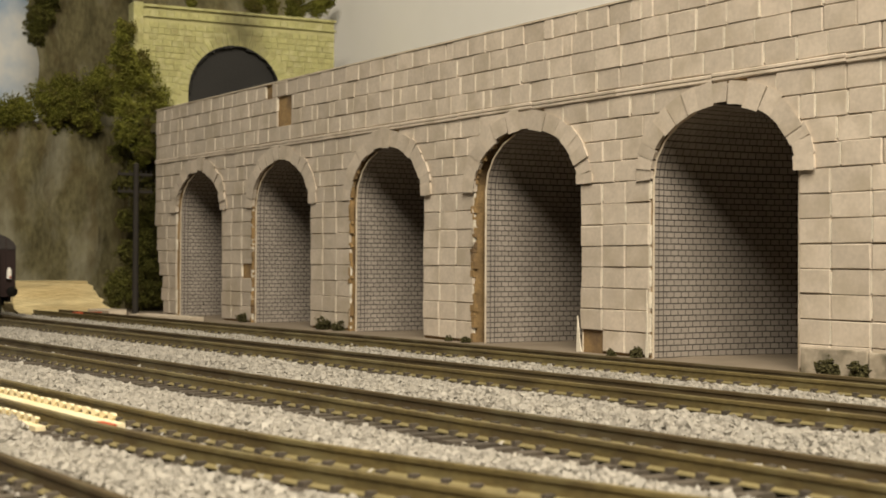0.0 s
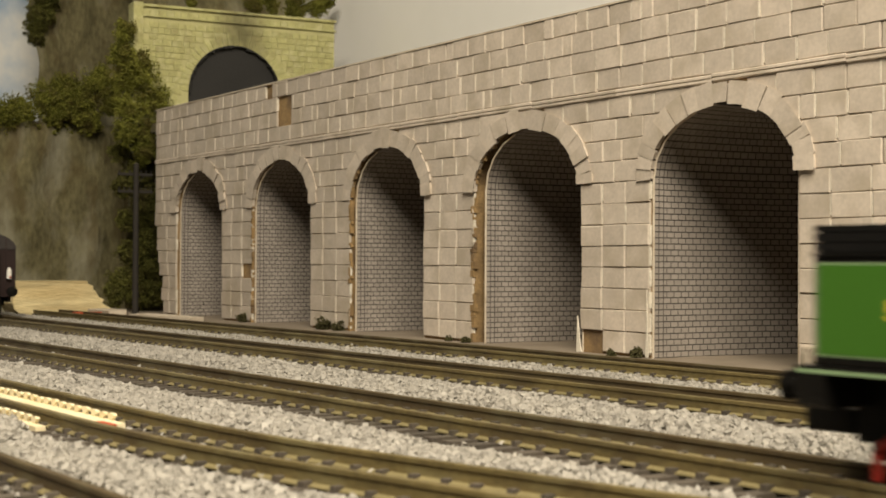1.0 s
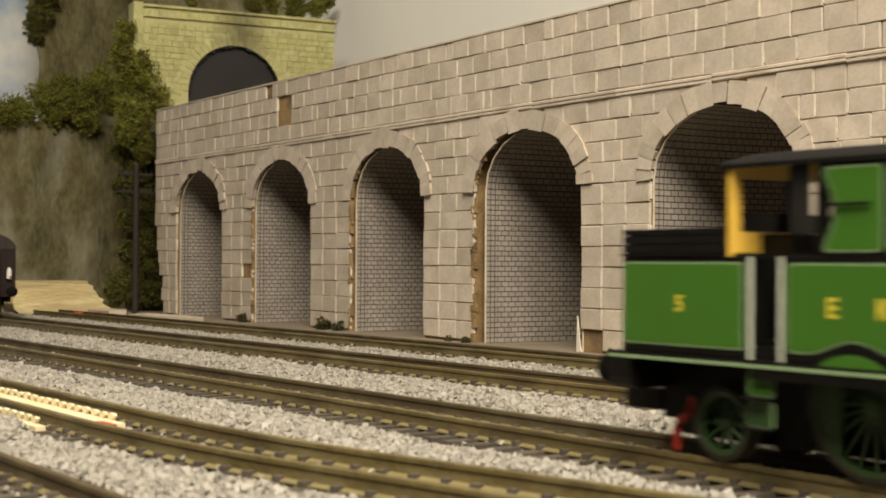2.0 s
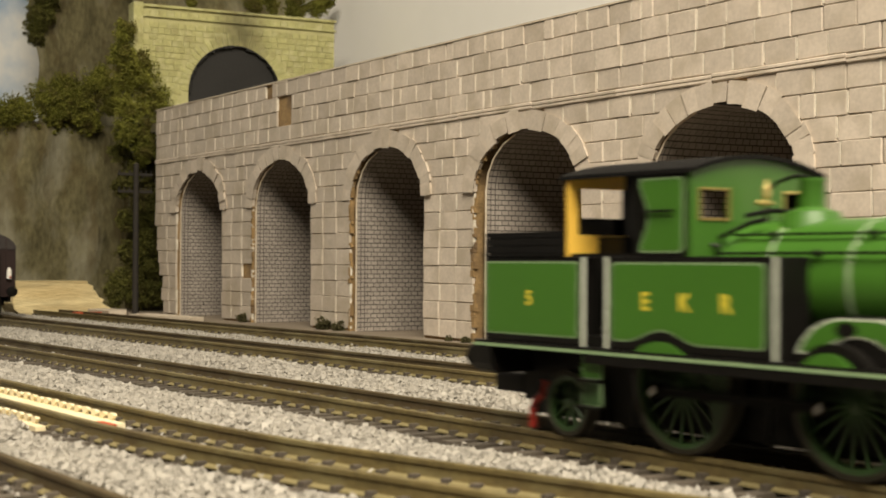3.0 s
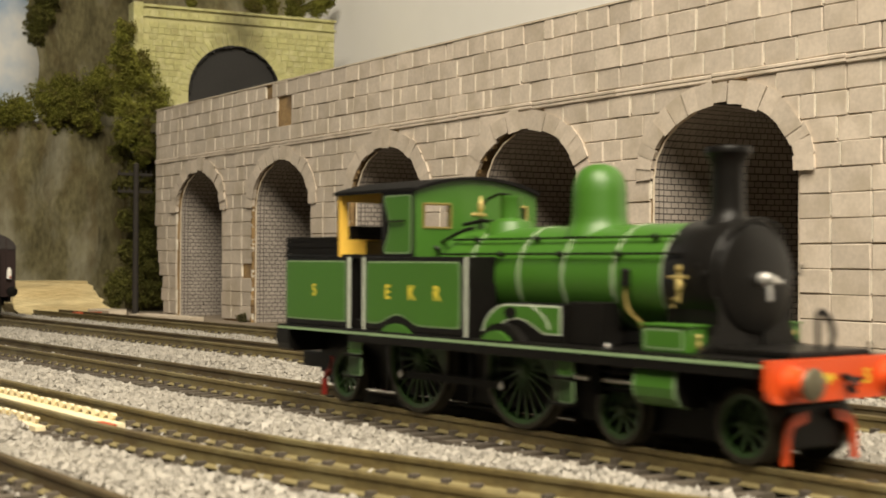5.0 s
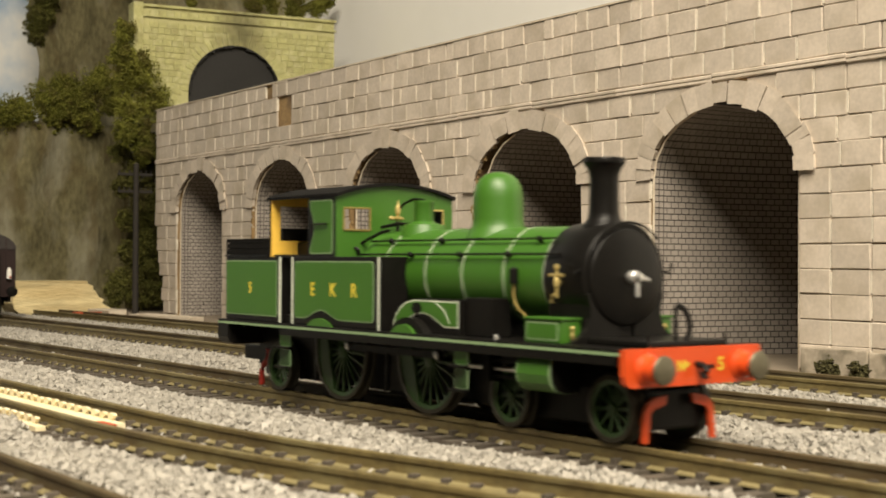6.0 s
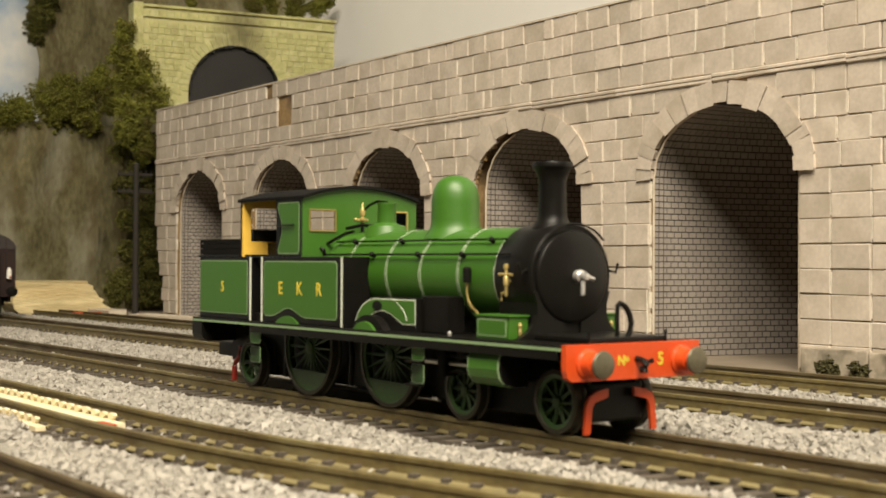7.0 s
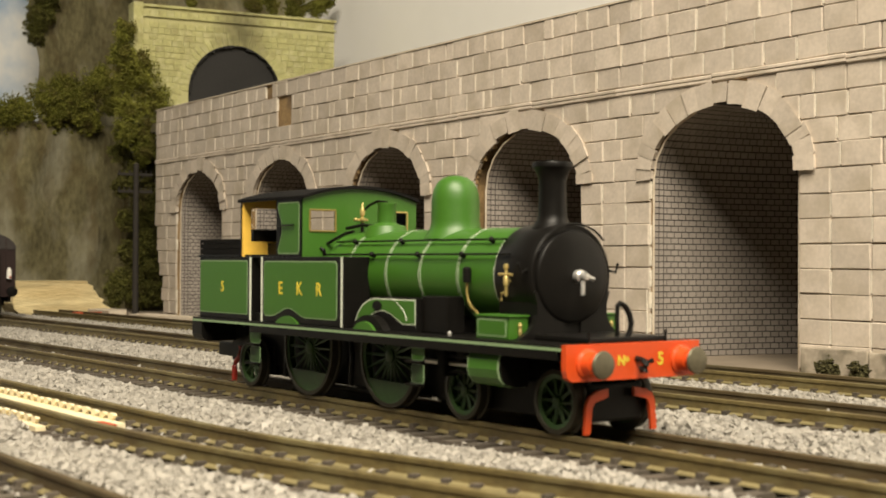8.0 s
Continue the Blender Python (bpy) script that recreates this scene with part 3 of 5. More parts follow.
upper_deck()
solid("backdrop_white", box(bm_new(), -660, 560, 372, 378, -5, 700), WHITE_BOARD, "plain white backdrop board behind the arcade", "backdrop", "structure")
solid("backdrop_sky", box(bm_new(), -782, -776, -500, 372, -5, 700), SKY, "pale blue cloudy printed sky backdrop", "backdrop", "structure")


def portal():
    """The yellow stone tunnel mouth on the upper level, its face towards +x."""
    t = root("tunnel_portal", "yellow sandstone tunnel portal with a sooty arch", "tunnel portal", -560, 197, 0, -9.5)
    y0, y1, z0, z1 = 2, 147, 124, 197.5
    cy, hw, spring, top = 73, 33.5, 148, 181.8
    rnd = random.Random(21)
    outline = [(y0, z0), (cy - hw, z0)]
    for k in range(25):
        a = math.pi * (1 - k / 24)
        outline.append((cy + hw * math.cos(a), spring + (top - spring) * math.sin(a)))
    outline += [(cy + hw, z0), (y1, z0), (y1, z1), (y0, z1)]
    part("wall", prism(bm_new(), outline, "x", -3, 0), PORTAL_JOINT, t)
    # The tunnel's darkness is a black solid set behind the arch.
    bm = bm_new()
    pts = [(cy + (hw + 1) * math.cos(math.pi * k / 24), spring + (top - spring + 1) * math.sin(math.pi * k / 24)) for k in range(25)]
    prism(bm, [(cy + hw + 1, z0)] + pts + [(cy - hw - 1, z0)], "x", -60, -2.6)
    part("tunnel_darkness", bm, SOOT_AND_DARK, t, "black fill in the tunnel, its darkness put into the colour")
    part("parapet", box(bm_new(), -13, 1.6, y0 - 1, y1 + 1, z1 - 0.6, z1 + 0.6, 0.3), PORTAL, t)
    part("coping", box(bm_new(), -13, 1.8, y0 - 1, y1 + 1, z1 + 6.2, z1 + 8.0, 0.4), PORTAL, t)
    part("pilaster", box(bm_new(), -12, 2.2, y0 - 1, y0 + 5.6, z0, z1 + 8.8, 0.3), PORTAL, t)
    part("upstand", box(bm_new(), -12, -0.2, y0 + 5.6, y1, z1, z1 + 6.3), PORTAL_JOINT, t)
    n = 29
    for k in range(n):
        a0, a1 = math.pi * k / n + rnd.uniform(0.006, 0.018), math.pi * (k + 1) / n - rnd.uniform(0.006, 0.018)
        o = 6.5 + (2.5 if k % 2 else 0) + rnd.uniform(-0.6, 0.6)
        poly = [(cy + hw * math.cos(a0), spring + (top - spring) * math.sin(a0)), (cy + hw * math.cos(a1), spring + (top - spring) * math.sin(a1)),
                (cy + (hw + o) * math.cos(a1), spring + (top - spring + o) * math.sin(a1)), (cy + (hw + o) * math.cos(a0), spring + (top - spring + o) * math.sin(a0))]
        part("voussoir", prism(bm_new(), poly, "x", 0, 0.4 + rnd.uniform(-0.1, 0.1)), PORTAL, t)
    # a ragged sooty fringe inside the arch
    bm = bm_new()
    for k in range(60):
        a0, a1 = math.pi * k / 60, math.pi * (k + 1.2) / 60
        d = rnd.uniform(0.5, 2.4)
        poly = [(cy + hw * math.cos(a0), spring + (top - spring) * math.sin(a0)), (cy + hw * math.cos(a1), spring + (top - spring) * math.sin(a1)),
                (cy + (hw - d) * math.cos(a1), spring + (top - spring - d) * math.sin(a1)), (cy + (hw - d * 0.6) * math.cos(a0), spring + (top - spring - d * 0.6) * math.sin(a0))]
        prism(bm, poly, "x", -2.4 + 0.02 * (k % 9), 0.1 + rnd.uniform(0, 0.5))
    part("soot_fringe", bm, SOOT_AND_DARK, t, "ragged sooty edge of the arch")
    h = 4.05
    shared = {}
    for i in range(23):
        zz = z0 + 1 + i * h
        y = y0 + 6.0 + (0 if i % 2 else 4)
        while y < y1 - 2:
            d = rnd.choice((4.5, 5.5, 6.5, 8))
            d = min(d, y1 - y)
            zm = zz + h / 2
            q = (zm - spring) / (top - spring + 7)
            half = (hw + 7) * math.sqrt(max(0, 1 - q * q)) if zm > spring else hw + 6
            parapet_gap = abs(zm - z1) < 2
            if not (abs(y + d / 2 - cy) < half + 1) and not parapet_gap and zm < z1 + 6:
                if d not in shared:
                    shared[d] = mesh_of("stone", box(bm_new(), 0, 0.5, 0.2, d - 0.2, 0.2, h - 0.2), PORTAL)
                o = new("stone", shared[d])
                o.parent = t
                o.location = Vector((rnd.uniform(-0.2, 0.1), y, zz)) * MM
            y += d
    return t


portal()


def rock_face(name, x, y0, y1, z0, z1, label, seed, lean=0.0, thick=60):
    """A craggy vertical face looking towards +x."""
    bm = bm_new()
    ny, nz = 44, 50
    g = []
    for i in range(ny + 1):
        col = []
        for j in range(nz + 1):
            y, z = y0 + (y1 - y0) * i / ny, z0 + (z1 - z0) * j / nz
            p = Vector((y * 0.028, z * 0.010, seed))
            d = 5 * noise.noise(p) + 2.6 * noise.noise(p * 2.7) + 1.7 * noise.noise(p * 7) + 0.9 * noise.noise(p * 17)
            edge = 6 * noise.noise(Vector((z * 0.03, seed, 2))) * (1 if i in (0, ny) else 0)
            col.append(bm.verts.new((x + d - lean * (z - z0), y + edge - (z - z0) * (0.05 if i == 0 else 0), z)))
        g.append(col)
    for i in range(ny):
        for j in range(nz):
            bm.faces.new((g[i][j], g[i + 1][j], g[i + 1][j + 1], g[i][j + 1]))
    ring = [g[i][0] for i in range(ny + 1)] + [g[ny][j] for j in range(1, nz + 1)] + [g[i][nz] for i in range(ny - 1, -1, -1)] + [g[0][j] for j in range(nz - 1, 0, -1)]
    mid = (y0 + y1) / 2
    back = [bm.verts.new((x - thick, mid + (v.co.y - mid) * 0.4, v.co.z)) for v in ring]
    n = len(ring)
    for k in range(n):
        bm.faces.new((ring[k], back[k], back[(k + 1) % n], ring[(k + 1) % n]))
    return solid(name, bm, ROCK, label, "rock", smooth=True)


rock_face("cliff", -640, 20, 262, -5, 130, "grey-brown craggy painted rock face", 3.1, 0.06, 110)
rock_face("cliff", -690, 180, 310, 100, 330, "tall grey rock above the bushy ledge", 8.4, 0.03, 80)
rock_face("cliff", -612, 238, 366, 120, 330, "rocky bank over the tunnel portal", 5.5, 0.25, 60)
rock_face("cliff", -590, 214, 244, -5, 150, "dark rock behind the climbing bushes", 6.6, 0.02, 40)


# ---- the locomotive: x forward from the trailing axle, y away from the platform side, z over the rails ----
AXLES = (("trailing_wheel", 0.0, 6.0), ("driving_wheel", 28.4, 11.2), ("driving_wheel", 62.5, 11.2), ("bogie_wheel", 89.4, 6.0), ("bogie_wheel", 117.6, 6.0))
HALF, BOILER_Z = 15.8, 28.9
loco = root("locomotive", "apple-green tank locomotive lettered EKR with black smokebox", "locomotive")
turning = []


def wheel(name, x, r):
    """A pair of spoked wheels on their axle, turning about the axle's middle."""
    hub = 1.5 if r > 8 else 1.1
    n = 20 if r > 8 else 10
    bm = bm_new()
    for s in (-1, 1):
        lathe(bm, [(r - 1.0, s * 7.3), (r + 0.5, s * 7.3), (r + 0.5, s * 7.8), (r, s * 8.0), (r - 0.05, s * 9.6), (r - 0.9, s * 9.7), (r - 1.0, s * 9.5)], axis="y", n=48, close=False)
    axle = part(name, bm, TYRE, loco, "dull steel tyres", smooth=True, at=(x, 0, r))
    for s in (-1, 1):
        bm = bm_new()
        lathe(bm, [(r - 1.75, s * 7.6), (r - 0.95, s * 7.6), (r - 0.95, s * 9.4), (r - 1.75, s * 9.2)], axis="y", n=48, close=False)
        for k in range(n):
            a = 2 * math.pi * k / n
            rod(bm, [(hub * 0.7 * math.cos(a), s * 8.6, hub * 0.7 * math.sin(a)), ((r - 1.3) * math.cos(a), s * 8.4, (r - 1.3) * math.sin(a))], 0.34 if r > 8 else 0.42, 5)
        lathe(bm, [(hub, s * 7.6), (hub, s * 9.3), (hub * 0.7, s * 9.6), (0.02, s * 9.6)], axis="y", n=20, close=False)
        if r > 8:
            arc = [((r - 1.1) * math.cos(radians(a)), (r - 1.1) * math.sin(radians(a))) for a in range(-148, -31, 6)]
            prism(bm, arc, "y", s * 8.2, s * 9.3)
        part("spokes", bm, WHEEL_GREEN, axle, "dull green spokes and rim", smooth=True)
        if r > 8:
            part("crank_pin", lathe(bm_new(), [(0.75, s * 9.2), (0.75, s * 11.2), (0.02, s * 11.3)], (0, 0, 5.2), "y", 14), STEEL, axle)
    part("axle_shaft", lathe(bm_new(), [(0.9, -7.6), (0.9, 7.6)], axis="y", n=12), BLACK, axle)
    turning.append((axle, x, r))
    return axle


for name_, x_, r_ in AXLES:
    wheel(name_, x_, r_)

coupling_rods = []
for s_ in (-1, 1):
    bm_ = bm_new()
    prism(bm_, rounded(-1.1, 35.2, -0.75, 0.75, 0.7), "y", s_ * 10.0, s_ * 10.8)
    for x_ in (0, 34.1):
        lathe(bm_, [(1.2, s_ * 9.9), (1.2, s_ * 11.0)], (x_, 0, 0), "y", 16)
    coupling_rods.append(part("coupling_rod", bm_, BLACK, loco, "dark steel coupling rod", at=(28.4, 0, 16.4)))


def arc_pts(cx, cz, r, a0, a1, n=14):
    return [(cx + r * math.cos(radians(a0 + (a1 - a0) * k / n)), cz + r * math.sin(radians(a0 + (a1 - a0) * k / n))) for k in range(n + 1)]


def footplate():
    bm = bm_new()
    box(bm, -19.2, 127.6, -16.4, 16.4, 16.0, 17.0, 0.15)
    for s in (-1, 1):
        box(bm, 12, 126, s * 16.0 - 0.35, s * 16.0 + 0.35, 14.3, 16.0)
    part("footplate", bm, BLACK, loco)
    for s in (-1, 1):
        part("footplate_lining", box(bm_new(), -19, 127.4, s * 16.42 - 0.06, s * 16.42 + 0.06, 15.95, 16.5), LINE_PALE, loco, "pale lining along the footplate edge")
    bm = bm_new()
    for s in (-1, 1):
        box(bm, -16, 123, s * 5.9 - 0.5, s * 5.9 + 0.5, 5.5, 16.0)
    box(bm, -14, 82, -5.5, 5.5, 3.0, 15.8)
    box(bm, 60, 110, -5.2, 5.2, 8, 15.8)
    box(bm, 82, 122, -4.5, 4.5, 4.5, 8)
    part("frames", bm, BLACK, loco)
    part("bogie_frame", box(bm_new(), 84, 123.5, -6.8, 6.8, 2.4, 9.5, 0.5), BLACK, loco)
    part("trailing_truck", box(bm_new(), -7, 7, -6.8, 6.8, 3.0, 10, 0.5), BLACK, loco)


def beams():
    # front buffer beam, vermilion
    beam = part("front_buffer_beam", prism(bm_new(), [(-16.6, 12.6), (-16.2, 11.3), (-15.0, 10.6), (15.0, 10.6), (16.2, 11.3), (16.6, 12.6), (16.6, 17.1), (-16.6, 17.1)], "x", 127.4, 128.6), ORANGE, loco, "vermilion buffer beam")
    for s in (-1, 1):
        part("buffer_stock", lathe(bm_new(), [(2.7, 128.6), (2.7, 129.0), (2.25, 129.3), (2.0, 131.0), (1.6, 131.1), (1.4, 132.3)], (0, s * 11.6, 13.7), "x", 24), ORANGE, beam, smooth=True)
        part("buffer_head", lathe(bm_new(), [(1.3, 132.2), (2.4, 132.4), (2.55, 132.7), (2.35, 133.1), (1.4, 133.4), (0.02, 133.5)], (0, s * 11.6, 13.7), "x", 28), BUFFER_FACE, beam, "dull steel buffer head", smooth=True)
    bm = bm_new()
    rod(bm, [(128.5, 0.4, 14.2), (130.2, 0.4, 14.0), (131.2, 0.4, 13.0), (130.9, 0.4, 12.2), (130.0, 0.4, 12.2), (129.8, 0.4, 12.9)], 0.55, 8)
    rod(bm, [(128.5, 0.4, 14.2), (130.0, 1.8, 13.6), (130.3, 2.8, 13.9)], 0.45, 8)
    part("coupling_hook", bm, BLACK, beam, "black draw hook")
    for s in (-1, 1):
        iron = [(3.2, 8.7), (6.0, 8.3), (7.8, 7.4), (8.5, 6.0), (9.0, 0.6), (7.6, 0.6), (7.1, 5.4), (6.5, 6.3), (3.3, 7.1)]
        bm = prism(bm_new(), [(s * y, z) for y, z in iron], "x", 124.5, 125.1)
        part("guard_iron", bm, ORANGE, loco, "vermilion guard iron")
        bm = rod(bm_new(), [(-7.6, s * 8.2, 9.6), (-8.2, s * 8.2, 7.0), (-10.4, s * 8.3, 5.4), (-10.9, s * 8.4, 4.2), (-10.9, s * 8.4, 0.6)], 0.75, 8)
        part("rear_guard_iron", bm, RED, loco, "dark red guard iron")
    rear = part("rear_buffer_beam", prism(bm_new(), [(-16.4, 12.6), (-15.8, 11.4), (-14.6, 10.8), (14.6, 10.8), (15.8, 11.4), (16.4, 12.6), (16.4, 16.4), (-16.4, 16.4)], "x", -19.4, -14), BLACK, loco, "black rear buffer beam")
    for s in (-1, 1):
        part("buffer_stock", lathe(bm_new(), [(2.0, -19.3), (1.8, -21.0), (1.4, -22.0), (1.2, -24)], (0, s * 11.6, 13.4), "x", 20), BLACK, rear, smooth=True)
        part("buffer_head", lathe(bm_new(), [(1.2, -23.9), (2.3, -24.1), (2.3, -24.5), (0.02, -24.9)], (0, s * 11.6, 13.4), "x", 24), BLACK, rear, smooth=True)
    bm = box(bm_new(), -26.5, -17.5, -5.2, 5.2, 6.2, 10.0, 0.5)
    box(bm, -18.5, -8, -2.2, 2.2, 6.8, 8.8, 0.3)
    part("rear_coupling", bm, BLACK, loco, "black plastic tension-lock coupling")
    bm = bm_new()
    for y in (-9.5, 9.5):
        rod(bm, [(126.8, y, 17), (126.8, y, 19.2)], 0.28, 6)
    part("lamp_iron", bm, BLACK, loco)


def lettering(text, size, parent, m, material, name="lettering"):
    cu = bpy.data.curves.new("lettering", "FONT")
    cu.body, cu.size, cu.align_x, cu.align_y, cu.extrude = text, size * MM, "CENTER", "CENTER", 0.03 * MM
    cu.offset = 0.09 * MM
    tmp = new("lettering_curve", cu)
    bpy.context.view_layer.update()
    me = bpy.data.meshes.new_from_object(tmp.evaluated_get(bpy.context.evaluated_depsgraph_get()))
    bpy.data.objects.remove(tmp)
    me.materials.clear()
    me.materials.append(material)
    ob = new(name, me)
    ob.parent = parent
    ob.matrix_basis = m
    return tagged(ob, "gold painted letters")


def panel_outline(x0, x1, z0, z1, r, wave=None):
    """A rounded panel; wave: a wheel arch (centre, half-width, height) bitten out of its lower edge."""
    pts = rounded(x0, x1, z0, z1, r)
    if wave:
        c, w, h = wave
        low = []
        for k in range(17):
            t = -1 + 2 * k / 16
            low.append((c + w * t, z0 + h * 0.5 * (1 + math.cos(math.pi * t))))
        i = 3 * 5
        pts = pts[:i] + low + pts[i:]
    return pts


def side_panel(name, parent, x0, x1, z0, z1, r, s, y, wave=None, lining=None, colour=None):
    edge = prism(bm_new(), panel_outline(x0, x1, z0, z1, r, wave), "y", s * (y - 0.1), s * (y + 0.06))
    part("lining", edge, lining or LINE_PALE, parent, "fine pale lining")
    w = (wave[0], wave[1] - 0.15, wave[2]) if wave else None
    inner = prism(bm_new(), panel_outline(x0 + 0.28, x1 - 0.28, z0 + 0.28, z1 - 0.28, max(r - 0.2, 0.1), w), "y", s * (y - 0.1), s * (y + 0.11))
    return part(name, inner, colour or GREEN, parent)


def tanks_and_bunker():
    bunker = part("bunker", box(bm_new(), -16.4, 11.6, -HALF, HALF, 17.0, 32.6, 0.3), BLACK, loco, "black-edged green coal bunker")
    part("bunker_coping", box(bm_new(), -16.6, 6.0, -HALF - 0.2, HALF + 0.2, 32.6, 33.1), BLACK, bunker)
    for z0, z1 in ((33.2, 34.5), (34.65, 35.9), (36.05, 37.0)):
        for s in (-1, 1):
            part("coal_rail", box(bm_new(), -16.4, 6.0, s * (HALF - 0.4) - 0.3, s * (HALF - 0.4) + 0.3, z0, z1), ROOF_BLACK, bunker)
        part("coal_rail", box(bm_new(), -16.4, -15.8, -HALF + 0.4, HALF - 0.4, z0, z1), ROOF_BLACK, bunker)
    for s in (-1, 1):
        part("rail_backing", box(bm_new(), -15.9, 5.5, s * (HALF - 0.85) - 0.15, s * (HALF - 0.85) + 0.15, 33, 36.9), ROOF_BLACK, bunker)
    part("rail_backing", box(bm_new(), -15.6, -15.3, -HALF + 1.2, HALF - 1.2, 33, 36.8), BLACK, bunker)
    bm = bm_new()
    rnd = random.Random(4)
    for _ in range(90):
        x, y = rnd.uniform(-14.5, 4), rnd.uniform(-13, 13)
        r = rnd.uniform(1.0, 1.9)
        bmesh.ops.create_icosphere(bm, subdivisions=1, radius=r, matrix=Matrix.Translation((x, y, 33.0 + rnd.uniform(-0.4, 1.4))) @ Matrix.Diagonal((1, rnd.uniform(0.6, 1), rnd.uniform(0.5, 0.9), 1)))
    part("coal", bm, COAL, bunker, "heaped black coal")
    for s in (-1, 1):
        side_panel("bunker_panel", bunker, -15.9, 9.9, 18.4, 31.7, 0.5, s, HALF)
        part("lining", box(bm_new(), 11.0, 11.6, s * (HALF + 0.02) - 0.12, s * (HALF + 0.02) + 0.12, 17.1, 32.5), LINE_WHITE, bunker)
    lettering("5", 3.6, bunker, pose(-3.3 * MM, -(HALF + 0.14) * MM, 25.0 * MM, 90), GOLD)
    lettering("5", 3.6, bunker, pose(-3.3 * MM, (HALF + 0.14) * MM, 25.0 * MM, 90, 0, 180), GOLD)
    for s in (-1, 1):
        tank = part("side_tank", box(bm_new(), 17.0, 54.4, min(s * 9.0, s * HALF), max(s * 9.0, s * HALF), 17.0, 32.6, 0.3), BLACK, loco, "green side tank with black and white lining")
        side_panel("tank_panel", tank, 18.2, 51.6, 18.5, 31.6, 1.1, s, HALF, wave=(30.0, 8.3, 2.0))
        for x in (16.9, 53.2):
            part("lining", box(bm_new(), x, x + 0.6, s * (HALF + 0.02) - 0.12, s * (HALF + 0.02) + 0.12, 17.1, 32.5), LINE_WHITE, tank)
        hump = arc_pts(29.6, 17.0 - 7.4, 9.2, 53.5, 126.5)
        part("splasher_segment", prism(bm_new(), hump, "y", s * HALF, s * (HALF + 0.3)), GREEN, tank)
        for ch, x in (("E", 26.4), ("K", 35.1), ("R", 43.8)):
            if s < 0:
                lettering(ch, 4.1, tank, pose(x * MM, -(HALF + 0.14) * MM, 25.1 * MM, 90), GOLD)
            else:
                lettering(ch, 4.1, tank, pose((70.2 - x) * MM, (HALF + 0.14) * MM, 25.1 * MM, 90, 0, 180), GOLD)
    part("cab_step_plate", box(bm_new(), 11.6, 17.0, -HALF + 1.2, HALF - 1.2, 16.5, 19), BLACK, loco)


